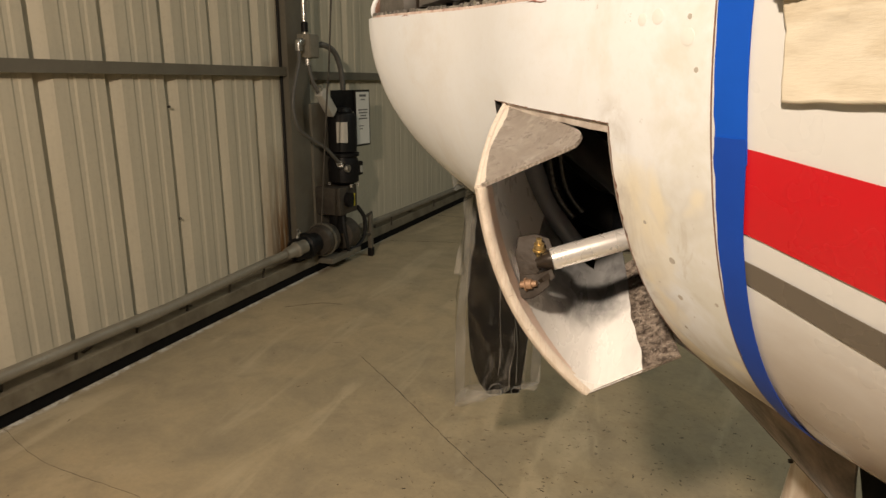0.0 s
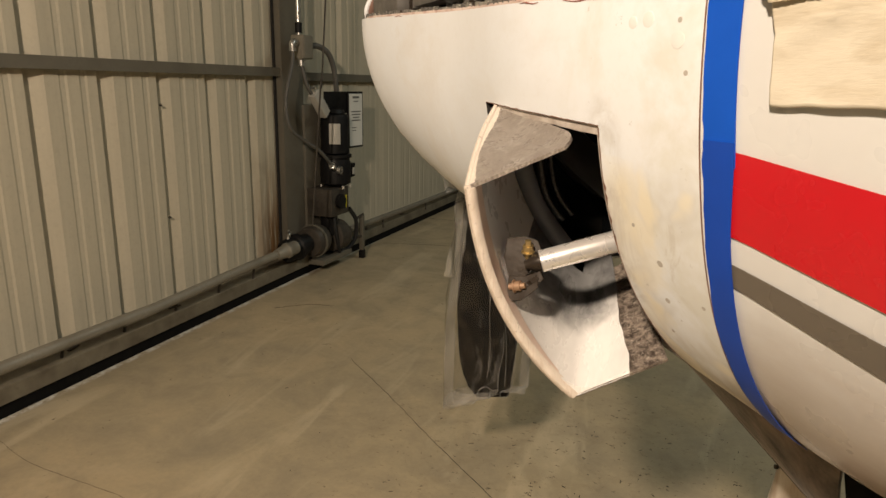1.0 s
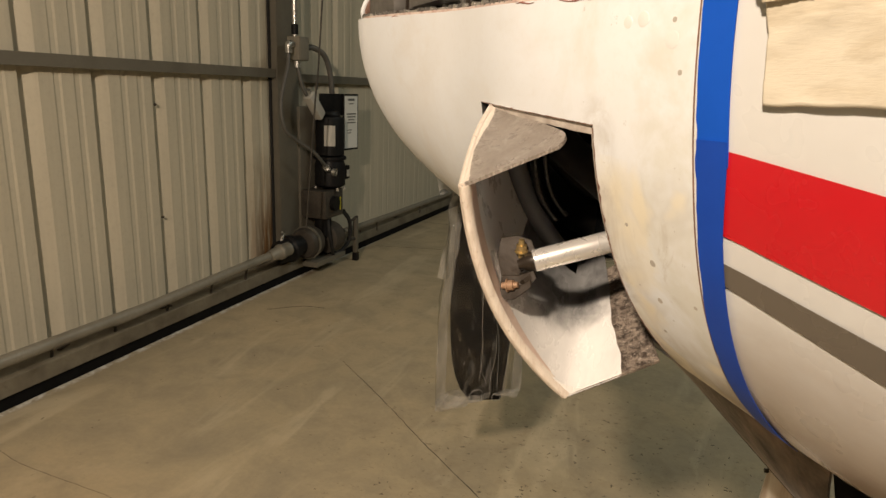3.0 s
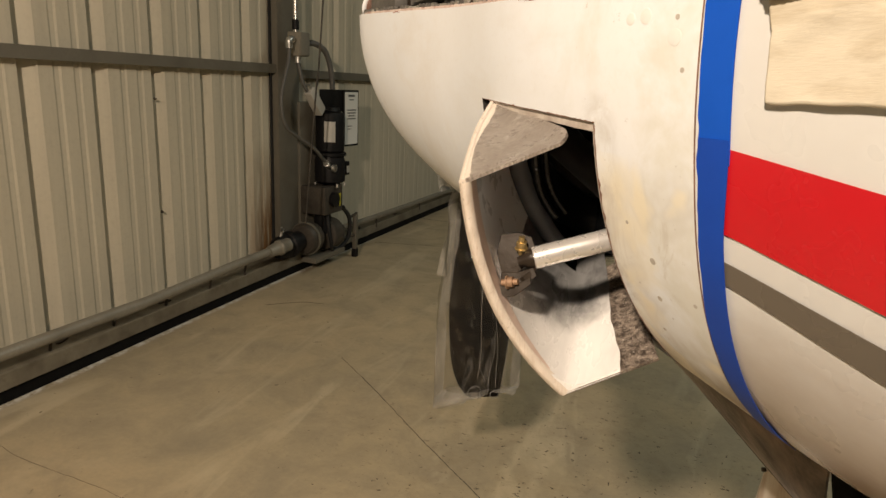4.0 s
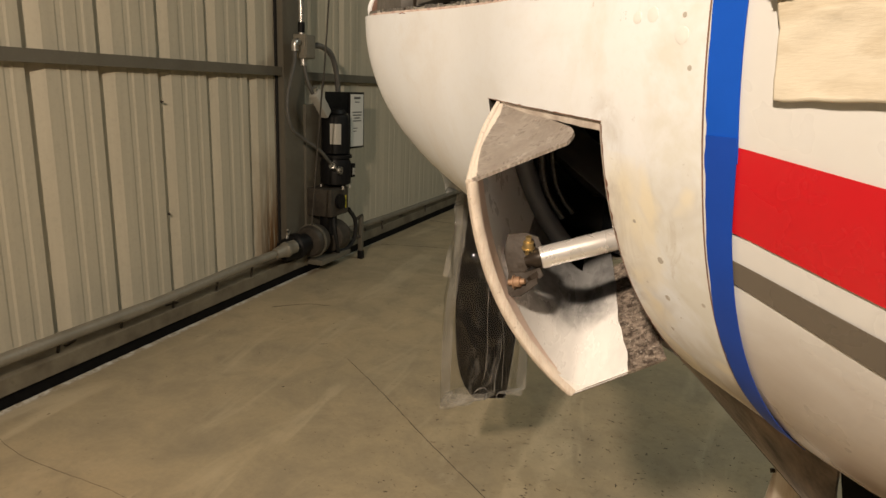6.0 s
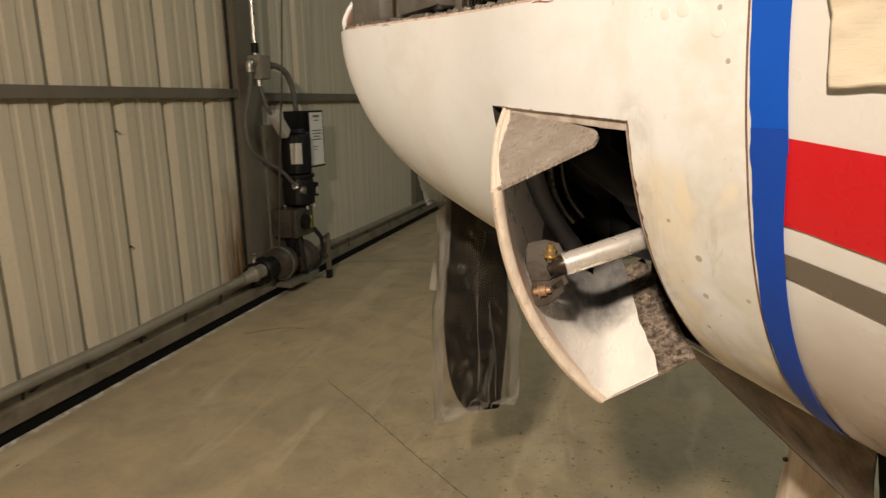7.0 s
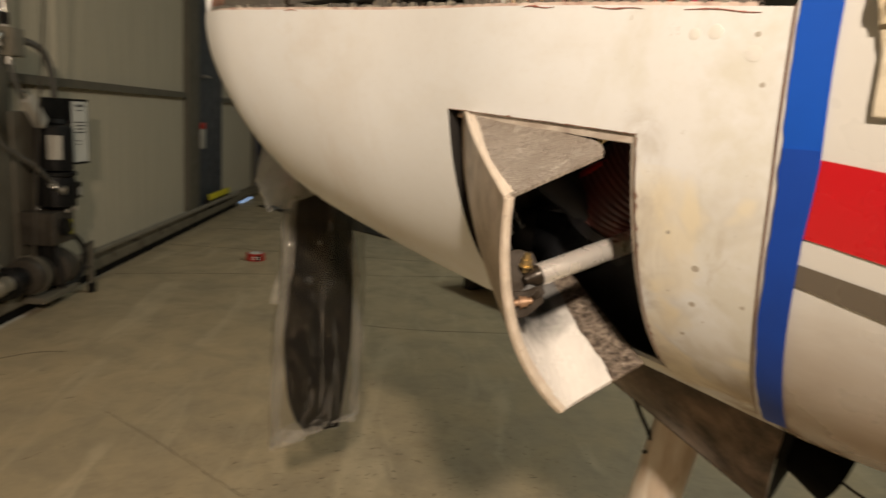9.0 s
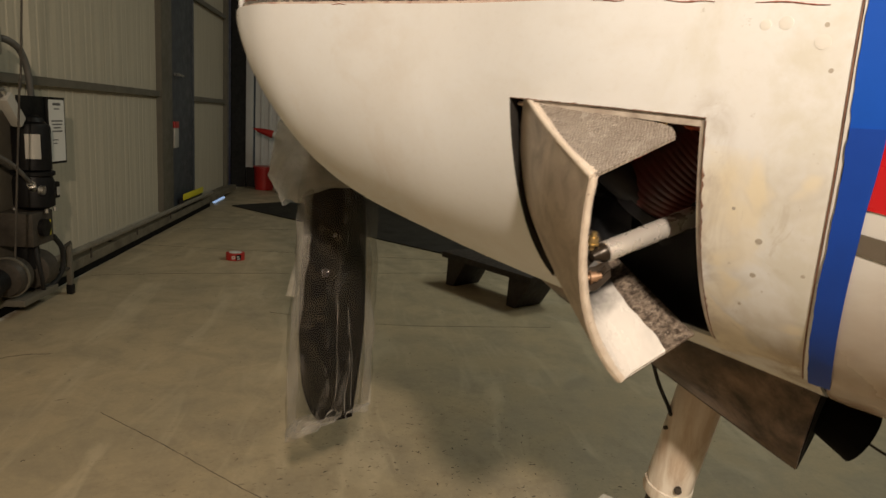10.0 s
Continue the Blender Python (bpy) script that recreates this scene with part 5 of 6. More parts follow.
part("bare_strip", grid(strip), BARE, flap, "bare brown laminate along the rear edge", 0.0006)
fpart("hinge_seal", sweep([hull(R0 + 0.010, a, -0.013) for a in np.linspace(fa[0] + 0.03, fa[-1] - 0.1, 9)], 0.0105, 12, steps=4), BLUESEAL, flap, "blue-grey rubber seal at the hinge")
for deep, wide in ((0.031, 0.0050), (0.042, 0.0035)):
    fpart("hinge_hose", sweep([hull(R0 + 0.012, a, -deep + 0.004 * math.sin(a * 14)) for a in np.linspace(fa[0] + 0.05, fa[-1] - 0.25, 12)], wide, 10, 0.0006, 0.008, steps=4), SHINYHOSE, flap, "shiny black hose behind the seal")
wrap_rows = []
for k, a in enumerate(np.linspace(fa[0], fa[-1], 60)):
    q = 0.0005 * math.sin(k * 0.9) + 0.0004 * noise.noise(Vector((a * 30, 1.0, 0)))
    wide = 0.0105 + 0.002 * math.sin(a * 9)
    wrap_rows.append([hull(R1 - 0.0065, a, 0.0011), hull(R1 - 0.001 + q, a, 0.0012), hull(R1 + 0.0014 + q, a, -0.0008), hull(R1 + 0.0010 + q, a, -0.0030), hull(R1 - 0.0016 + q, a, -0.0056), hull(R1 - 0.4 * wide, a, -0.0064)])
fpart("rear_edge", grid(wrap_rows), EDGEMAT, flap, "rounded cream rear edge", 0.0008, 70)

part("front_lip", grid([[hull(F0 + d, a, o) for d, o in ((0.0004, 0.0001), (0.0008, -0.0008), (0.0012, -0.012))] for a in np.linspace(T0, T1, 24)]), NEARBLACK, cowl, "dark inner lip of the flap opening", 0.0008)
part("backing_flange", sweep([hull(sv, T0 + 0.022, -0.012) for sv in np.linspace(F0 + 0.004, F1 - 0.004, 7)], 0.0024, 8, steps=4), BARE, cowl, "brown stiffener inside the opening")
part("side_lip", grid([[hull(F1 + d, a, o) for d, o in ((0.0, -0.0006), (-0.0012, -0.0016), (-0.0042, -0.0022), (-0.0050, -0.014))] for a in np.linspace(T0, T1, 24)]), LIPGREY, cowl, "scuffed grey inner lip of the flap opening", 0.001)
rows = []
for sv in np.linspace(F0 + 0.012, F1 - 0.004, 40):
    full = min((sv - F0 - 0.012) / 0.03, 1.0) * (1 + 0.15 * noise.noise(Vector((sv * 60, 0, 0))))
    rows.append([hull(sv, T0 + d * full, o) for d, o in ((0.001, -0.004), (0.0035, -0.0022), (0.0175, -0.0016), (0.0195, -0.003), (0.0200, -0.014))])
part("top_lip", grid(rows), LIPGREY, cowl, "scuffed grey flange along the top of the flap opening", 0.0008)

# dark chipped paint along the cut edge of the opening
rng = random.Random(12)
rows = []
for a in np.linspace(T0 + 0.004, T1, 70):
    w = rng.uniform(0.0004, 0.0013) + (0.0014 if rng.random() < 0.12 else 0)
    rows.append([hull(F1 + 0.0001, a, 0.0004), hull(F1 + w, a, 0.0004)])
part("chipped_edge", grid(rows), LIPMAT, cowl, "chipped brown edge of the opening", 0.0003)
step = (T1 - T0) / 120
rows = []
for sv in np.linspace(F0 + 0.001, F1 + 0.0005, 60):
    w = rng.uniform(0.10, 0.35) + (0.3 if rng.random() < 0.12 else 0)
    rows.append([hull(sv, T0, 0.0004), hull(sv, T0 - step * w, 0.0004)])
part("chipped_edge", grid(rows), LIPMAT, cowl, "chipped brown edge of the opening", 0.0003)

# bracket, bolts and push rod that hold the flap open
b1, b2 = W(2.681, 0.282, 0.984), W(2.690, 0.266, 0.953)
SIDE, FACE = Vector((0.995, 0.02, 0.0)).normalized(), Vector((0.02, -0.97, 0.22)).normalized()
TOPW = FACE.cross(SIDE)


def plate(base, outline, thick, lean=0.0):
    """A flat steel piece cut to an outline, standing square to the rod."""
    bm = bmesh.new()
    bm.faces.new([bm.verts.new(base + SIDE * (0.01 * x) + TOPW * (0.01 * y) + FACE * (lean * x)) for x, y in outline])
    thicken(bm, thick / 2, thick / 2)
    bmesh.ops.bevel(bm, geom=bm.edges[:], offset=0.0006, segments=1, affect="EDGES")
    return bm


brk = part("bracket", plate(b1 - FACE * 0.006, ((-2.2, 0.9), (-0.6, 1.3), (0.7, 1.0), (1.1, 0.2), (0.6, -1.6), (-0.6, -2.9), (-1.9, -2.8), (-2.4, -1.0)), 0.004), DARKSTEEL, flap, "dark steel bracket bolted to the flap")
part("bracket_ear", plate(b2 - FACE * 0.007, ((-1.0, 0.9), (0.6, 1.1), (1.9, 1.7), (2.3, 1.0), (1.5, 0.1), (0.7, -0.9), (-0.3, -1.2), (-0.9, -0.7)), 0.004), DARKSTEEL, brk)
part("bracket_ear", plate(b2 + FACE * 0.001, ((-0.8, -0.2), (0.6, -0.1), (1.9, 0.9), (2.0, 0.2), (1.3, -0.5), (0.6, -1.1), (-0.2, -1.3), (-0.8, -0.9)), 0.003), DARKSTEEL, brk)
head = [(0, 0.003), (0.30, 0.003), (0.31, 0.0062), (0.38, 0.0062), (0.39, 0.0048), (0.72, 0.0048), (0.73, 0.003), (1, 0.0027)]
part("brass_bolt", lathe(head, b1 - TOPW * 0.007 - FACE * 0.001, b1 + TOPW * 0.009 + FACE * 0.006, 14), BRASS, brk, "brass bolt")
part("brass_bolt", lathe(head, b2 - SIDE * 0.006 + FACE * 0.004, b2 + SIDE * 0.009 + FACE * 0.006 + TOPW * 0.003, 14), COPPER, brk, "tarnished brass bolt")
r0 = W(2.689, 0.285, 0.974)
r1 = W(2.7394, 0.3906, 1.0106)
ax = (r1 - r0).normalized()
rodp = part("push_rod", lathe([(0, 0.0085), (0.01, 0.0102), (0.97, 0.0102), (1, 0.009)], r0 + ax * 0.004, r1, 24), ALLOY, plane, "bright aluminium push rod")
part("rod_socket", lathe([(0, 0.009), (0.1, 0.0135), (0.9, 0.0135), (1, 0.01)], r1, W(2.752, 0.417, 1.02), 16), RUBBER, rodp)
part("rod_end", lathe([(0, 0.004), (0.3, 0.0055), (0.6, 0.0085), (1, 0.0095)], r0 - ax * 0.010, r0 + ax * 0.0045, 14), DARKSTEEL, rodp, "steel rod end")
part("lock_nut", lathe([(0, 0.0075), (1, 0.0075)], r0 - ax * 0.002 - TOPW * 0.0135, r0 - TOPW * 0.0175 + ax * 0.001, 6), DARKSTEEL, rodp)

# ---- engine bay, seen through the flap opening and over the rim ----
eng = thing("aircraft_engine", W(2.4, MID, 0.9), "grey air-cooled aircraft engine with finned cylinders and ducts", "engine")
part("crankcase", lathe([(0, 0.10), (0.05, 0.17), (0.3, 0.19), (0.9, 0.19), (1, 0.14)], W(2.03, MID, 1.27), W(2.72, MID, 1.27), 24), FIN, eng)
part("sump", box((2.15, MID - 0.13, 0.94), (2.62, MID + 0.13, 1.12), AXES, 0.02), NEARBLACK, eng)
AM = AXES
for s in (2.16, 2.34, 2.52):
    cyl = part("cylinder", lathe([(0, 0.062), (1, 0.062)], W(s, 0.52, 1.29), W(s, 0.36, 1.29), 20), FIN, eng, "finned cylinder")
    for k in range(9):
        l = 0.37 + k * 0.014
        part("fin", lathe([(0, 0.060), (0, 0.078), (1, 0.078), (1, 0.060)], W(s, l, 1.29), W(s, l + 0.004, 1.29), 20), FIN, cyl)
    part("rocker_cover", box((s - 0.06, 0.315, 1.23), (s + 0.06, 0.358, 1.35), AM, 0.012), FIN, eng, "grey rocker cover")
    part("intake_tube", sweep([W(s + 0.03, 0.36, 1.22), W(s + 0.035, 0.36, 1.12), W(s + 0.03, 0.45, 1.03), W(s + 0.02, 0.56, 1.0)], 0.024, 14), DARKSTEEL, eng)
part("ignition_lead", sweep([W(2.06, 0.40, 1.20), W(2.105, 0.345, 1.232), W(2.112, 0.345, 1.27), W(2.12, 0.4, 1.42)], 0.012, 10), ORANGE, eng, "orange ignition lead")
part("baffle", box((2.127, 0.338, 1.17), (2.230, 0.342, 1.42), AM), PIPE, eng, "grey metal baffle plate")
part("baffle_bolt", rod(W(2.147, 0.338, 1.236), W(2.147, 0.332, 1.236), 0.003, 8), BLACK, eng)
for s0, s1 in ((2.236, 2.345), (2.440, 2.553)):
    bank = part("fin_bank", box((s0, 0.352, 1.15), (s1, 0.40, 1.42), AM), DARKSTEEL, eng, "dark bank of cooling fins")
    n = 14
    for k in range(n):
        sk = s0 + (s1 - s0) * (k + 0.5) / n
        part("fin", box((sk - 0.0014, 0.334, 1.238 - 0.05 * (s0 - 2.2)), (sk + 0.0014, 0.353, 1.42), AM), FIN, bank)
    part("fin_frame", box((s0, 0.331, 1.16), (s1, 0.353, 1.228 - 0.055 * (s0 - 2.2)), AM, 0.003), FIN, bank)
    part("fin_frame", box((s0 - 0.003, 0.330, 1.16), (s0 + 0.003, 0.353, 1.42), AM, 0.001), DARKSTEEL, bank)
    part("fin_frame", box((s1 - 0.003, 0.330, 1.16), (s1 + 0.003, 0.353, 1.42), AM, 0.001), DARKSTEEL, bank)
part("white_tube", sweep([W(2.367, 0.34, 1.15), W(2.369, 0.335, 1.215), W(2.371, 0.34, 1.26), W(2.36, 0.38, 1.40)], 0.0045, 10), WHITEPAINT, eng)
for k, sk in enumerate((2.382, 2.396, 2.409, 2.423)):
    part("baffle", box((sk - 0.005, 0.340 + 0.004 * (k % 2), 1.15), (sk + 0.005, 0.346 + 0.004 * (k % 2), 1.42), AM), PIPE if k % 2 else FIN, eng)
part("baffle", box((2.556, 0.345, 1.15), (2.622, 0.349, 1.42), AM), PIPE, eng, "grey metal baffle plate")
part("white_tube", sweep([W(2.572, 0.332, 1.17), W(2.577, 0.330, 1.205), W(2.600, 0.334, 1.245), W(2.65, 0.36, 1.36)], 0.004, 10), WHITEPAINT, eng)
part("white_tube", sweep([W(2.588, 0.330, 1.17), W(2.592, 0.328, 1.205), W(2.612, 0.332, 1.24), W(2.67, 0.36, 1.36)], 0.004, 10), WHITEPAINT, eng)
part("baffle", box((2.622, 0.352, 1.15), (2.662, 0.356, 1.42), AM), WOOD, eng, "brown baffle strip")
part("brass_union", rod(W(2.634, 0.34, 1.212), W(2.637, 0.34, 1.235), 0.0065, 8), BRASS, eng)
part("white_tube", sweep([W(2.642, 0.335, 1.17), W(2.642, 0.335, 1.215), W(2.65, 0.35, 1.30)], 0.0035, 10), WHITEPAINT, eng)
part("cream_plate", box((2.661, 0.338, 1.16), (2.697, 0.343, 1.42), AM), TAN, eng, "cream metal plate")
part("air_duct", sweep([W(2.745, 0.385, 1.10), W(2.737, 0.365, 1.18), W(2.730, 0.362, 1.26), W(2.72, 0.40, 1.42)], 0.027, 24, 0.0025, 0.011), ORANGE, eng, "orange-red ribbed air duct")
part("white_elbow", sweep([W(2.755, 0.35, 1.235), W(2.775, 0.342, 1.205), W(2.79, 0.345, 1.17)], 0.009, 12), WHITEPAINT, eng)
for k in range(5):
    part("magenta_lead", sweep([W(2.776 + 0.004 * k, 0.325 + 0.003 * (k % 2), 1.172), W(2.783 + 0.003 * k, 0.322, 1.207), W(2.772 + 0.008 * k, 0.328, 1.236), W(2.77 + 0.012 * k, 0.36, 1.36)], 0.0042, 10), MAGENTA, eng, "magenta ignition lead")
part("heater_duct", sweep([W(2.80, 0.42, 1.15), W(2.760, 0.43, 1.113), W(2.723, 0.43, 1.08), W(2.690, 0.43, 1.045), W(2.668, 0.435, 1.016)], 0.042, 28, 0.0012, 0.0058), REDDUCT, eng, "dark red ribbed heater duct")
part("hose_clamp", lathe([(0, 0.043), (0, 0.046), (1, 0.046), (1, 0.043)], W(2.672, 0.434, 1.021), W(2.665, 0.4355, 1.012), 24), BLACK, eng)
part("airbox", box((2.585, 0.435, 0.95), (2.655, 0.50, 1.012), AM, 0.004), SHINYHOSE, eng, "glossy black air box")
part("red_boot", sweep([W(2.655, 0.412, 1.056), W(2.672, 0.402, 1.064), W(2.692, 0.40, 1.074)], 0.007, 10), REDPLASTIC, eng, "bright red rubber boot")
part("brass_clip", sweep([W(2.688, 0.362, 1.088), W(2.699, 0.358, 1.094), W(2.715, 0.352, 1.103)], 0.003, 8), BRASS, eng, "thin brass clip")
part("dark_hose", sweep([W(2.80, 0.37, 1.18), W(2.803, 0.345, 1.21), W(2.80, 0.35, 1.36)], 0.011, 10), REDDUCT, eng)
part("white_tube", sweep([W(2.82, 0.32, 1.18), W(2.808, 0.318, 1.215), W(2.795, 0.33, 1.27), W(2.78, 0.36, 1.40)], 0.0125, 14), WHITEPAINT, eng)
part("mount_clip", sweep([W(2.822, 0.306, 1.175), W(2.823, 0.304, 1.21), W(2.826, 0.31, 1.28)], 0.0032, 10), ZINC, eng, "bright metal clip")
part("mount_clip", sweep([W(2.830, 0.308, 1.19), W(2.831, 0.306, 1.22), W(2.834, 0.31, 1.28)], 0.0032, 10), ZINC, eng, "bright metal clip")
part("exhaust_pipe", sweep([W(2.30, 0.42, 1.04), W(2.5, 0.46, 0.99), W(2.68, 0.52, 0.96), W(2.8, 0.58, 0.90)], 0.032, 16), NEARBLACK, eng)
part("baffle_seal", sweep([W(2.60, 0.36, 1.08), W(2.66, 0.40, 1.03), W(2.70, 0.44, 0.98)], 0.018, 12), RUBBER, eng)

# added black plate; keeps the inside dark and hides the floor beyond
part("view_block", box((2.62, 0.468, 0.868), (2.855, 0.472, 1.06), AM), NEARBLACK, eng, "added black plate that hides the view out through the gear well")

# ---- nose gear, sooty belly fairing, exhaust ----
def quad_plate(a, b, c, d, n=8, bulge=0.0):
    a, b, c, d = map(Vector, (a, b, c, d))
    nor = (b - a).cross(d - a).normalized()
    rows = []
    for i in range(n + 1):
        u = i / n
        rows.append([a.lerp(b, u).lerp(d.lerp(c, u), v) + nor * (bulge * math.sin(math.pi * v) * u) for v in [j / n for j in range(n + 1)]])
    return grid(rows)


fair = part("belly_fairing", quad_plate(W(2.50, 0.50, 0.885), W(2.860, 0.50, 0.826), W(2.8417, 0.5663, 0.7041), W(2.50, 0.5685, 0.8454), 14, -0.012), GRIME, plane, "soot-stained metal fairing under the cowling", 0.003)
part("fairing_rim", sweep([W(2.50, 0.5685, 0.8454), W(2.712, 0.567, 0.7578), W(2.8412, 0.5663, 0.7046)], 0.0022, 8, steps=6), CAST, fair, "lighter rim of the fairing")
part("fairing_return", quad_plate(W(2.8417, 0.5663, 0.7041), W(2.860, 0.50, 0.826), W(2.862, 0.62, 0.82), W(2.85, 0.64, 0.745)), GAP, fair, "", 0.002)
stack_rows = []
sa, sb = W(2.79, 0.615, 0.812), W(2.898, 0.597, 0.757)
sd, su, sv = frame_at(sa, sb)
for k in range(33):
    t = k * math.tau / 32
    out = su * (0.036 * math.cos(t)) + sv * (0.033 * math.sin(t))
    notch = 0.030 * math.exp(-((math.cos(t - 2.6) - 1) / 0.10) ** 2) - 0.012 * math.cos(t)
    stack_rows.append([sa.lerp(sb, f) + out * (0.94 + 0.06 * f) - sd * (notch * f ** 3) for f in np.linspace(0, 1, 8)])
part("exhaust_outlet", grid(stack_rows), GAP, plane, "black exhaust stack with a notched end", 0.002)
leg = part("nose_gear_leg", lathe([(0, 0.037), (0.955, 0.0385), (0.958, 0.0405), (0.99, 0.041), (1, 0.0395)], W(2.722, 0.735, 0.96), W(2.631, 0.781, 0.488), 28), LEGPAINT, plane, "white-painted nose gear leg")
part("piston", rod(W(2.632, 0.781, 0.495), W(2.606, 0.790, 0.36), 0.028, 20), CAST, leg, "oily steel piston")
part("collar_bolt", rod(W(2.659, 0.748, 0.519), W(2.663, 0.738, 0.519), 0.006, 8), CAST, leg)
for z in (0.62, 0.645):
    part("side_screw", rod(W(2.630 + 0.217 * (z - 0.62), 0.740, z), W(2.6275 + 0.217 * (z - 0.62), 0.7355, z), 0.0032, 8), CAST, leg)
part("red_mark", rod(W(2.6125, 0.7595, 0.53), W(2.6085, 0.7555, 0.53), 0.006, 10), REDPLASTIC, leg, "dab of red sealing paint")
for side in (-1, 1):
    part("fork", box((2.49, 0.797 + side * 0.068 - 0.006, 0.15), (2.54, 0.797 + side * 0.068 + 0.006, 0.38), AM, 0.004), LEGPAINT, leg)
part("fork_bridge", box((2.485, 0.725, 0.345), (2.59, 0.869, 0.382), AM, 0.006), LEGPAINT, leg)
nw = part("nose_wheel", lathe([(0, 0.10), (0.1, 0.15), (0.3, 0.172), (0.7, 0.172), (0.9, 0.15), (1, 0.10)], W(2.52, 0.745, 0.172), W(2.52, 0.849, 0.172), 32), RUBBER, plane, "black nose wheel tyre")
part("wheel_hub", lathe([(0, 0.06), (0.1, 0.095), (0.9, 0.095), (1, 0.06)], W(2.52, 0.742, 0.172), W(2.52, 0.852, 0.172), 24), LEGPAINT, nw)
part("vent_line", sweep([W(2.565, 0.705, 0.86), W(2.604, 0.7228, 0.716), W(2.6285, 0.7395, 0.655), W(2.6303, 0.7405, 0.648)], 0.0032, 8), RUBBER, plane, "black vent line")
part("brake_line", sweep([W(2.669, 0.798, 0.545), W(2.664, 0.803, 0.53), W(2.658, 0.806, 0.50), W(2.642, 0.812, 0.42)], 0.0035, 8), RUBBER, plane, "black brake line down the leg")
part("drain_tube", sweep([W(2.86, 0.60, 0.78), W(2.90, 0.588, 0.757), W(2.93, 0.58, 0.748), W(2.965, 0.58, 0.738), W(3.06, 0.58, 0.72), W(3.12, 0.58, 0.79)], 0.0016, 8), CAST, plane, "thin brown drain tube")

# ---- propeller, wrapped in polythene ----
prop = part("propeller_hub", lathe([(0, 0.07), (1, 0.08)], W(1.86, 0.668, 1.35), W(1.93, 0.668, 1.35), 24), DARKSTEEL, plane)
part("spinner", lathe([(0, 0.01), (0.15, 0.06), (0.45, 0.11), (0.8, 0.135), (1, 0.14)], W(1.58, 0.668, 1.35), W(1.90, 0.668, 1.35), 28), WHITEPAINT, prop)


def blade(up):
    """A twisted, tapered blade with a rounded tip."""
    rows = []
    for f in np.linspace(0, 1, 30):
        z = 0.10 + 0.86 * f
        chord = 0.095 + 0.063 * min(f / 0.74, 1.0)
        if f > 0.55:
            chord -= 0.045 * ((f - 0.55) / 0.45) ** 2
        thick = 0.03 * (1 - f) + 0.008
        a = radians(44 - 24 * f)
        ring = []
        for k in range(16):
            t = k * math.tau / 16
            cx, cy = 0.5 * chord * math.cos(t), 0.5 * thick * math.sin(t)
            if cx < 0 and f > 0.84:
                cx *= math.sqrt(max(1 - 0.82 * ((f - 0.84) / 0.16) ** 2.6, 0.02))
            ring.append(W(1.895 + cx * math.sin(a) + cy * math.cos(a), 0.662 + 0.004 * f + cx * math.cos(a) - cy * math.sin(a), 1.35 + up * z))
        rows.append(ring + [ring[0]])
    bm = grid(rows)
    bmesh.ops.remove_doubles(bm, verts=bm.verts[:], dist=1e-5)
    return bm


part("blade", blade(-1), BLADE, prop, "black propeller blade")
part("blade", blade(1), BLADE, prop, "black propeller blade")

cover = thing("plastic_bag", W(1.895, 0.668, 0.39), "clear plastic bag pulled over the lower propeller blade", "plastic bag")


def bag_tube(z0, z1, wide, deep, seed, yaw=0.0, c=(1.895, 0.668), flare=0.0, amp=0.012, slant=0.0):
    rows = []
    n = 150
    for i in range(170):
        f = i / 169
        z = z0 + (z1 - z0) * f
        ring = []
        for k in range(n):
            t = k * math.tau / n
            w = 0.5 * wide * (1 + flare * f) * (1 - 0.22 * max(0, (f - 0.45) / 0.55))
            d = 0.5 * deep * (0.12 + 0.88 * min(f / 0.25, 1)) * (1 + flare * f)
            x = w * math.copysign(abs(math.cos(t)) ** 0.8, math.cos(t))
            y = d * math.copysign(abs(math.sin(t)) ** 0.8, math.sin(t))
            q = noise.noise(Vector((x * 14 + seed, y * 14, z * 5))) + 0.5 * noise.noise(Vector((x * 35, y * 35 + seed, z * 12))) + 0.35 * (0.5 - abs(noise.noise(Vector((x * 48 + z * 20, y * 20 + seed, z * 16)))))
            x += amp * q * 0.6
            y += amp * q * 1.4
            zz = z + (0.006 * math.sin(t * 3 + seed) + 0.004 * math.sin(t * 7) + slant * (0.2 + math.cos(t))) * (1 - f)
            ca, sa = math.cos(yaw), math.sin(yaw)
            ring.append(W(c[0] + y * ca + x * sa, c[1] + x * ca - y * sa, zz))
        rows.append(ring + [ring[0]])
    bm = grid(rows)
    bmesh.ops.remove_doubles(bm, verts=bm.verts[:], dist=1e-5)
    return bm


part("sleeve", bag_tube(0.388, 0.98, 0.212, 0.075, 3.0, radians(14), slant=0.022), POLY, cover, "", 0.0, 80)
for side in (-1, 1):
    rows = []
    for i in range(30):
        f = i / 29
        z = 0.392 + side * 0.02 * (1 - f) + 0.44 * f
        q = noise.noise(Vector((side * 4.0, 0.3, z * 11)))
        w0, w1 = 0.083 - 0.022 * max(0, (f - 0.5) / 0.5), (0.106 - 0.024 * max(0, (f - 0.45) / 0.55)) + 0.003 * q
        row = []
        for v in np.linspace(0, 1, 5):
            x = side * (w0 + (w1 - w0) * v)
            y = 0.006 * q * v + 0.004 * math.sin(z * 40 + v * 3)
            row.append(W(1.895 + y * math.cos(radians(14)) + x * math.sin(radians(14)), 0.668 + x * math.cos(radians(14)) - y * math.sin(radians(14)), z))
        rows.append(row)
    part("sealed_edge", grid(rows), SEALED, cover, "milky doubled edge of the bag", 0.0, 80)
hem = bag_tube(0.381, 0.412, 0.205, 0.03, 9.0, radians(14), amp=0.016, slant=0.024)
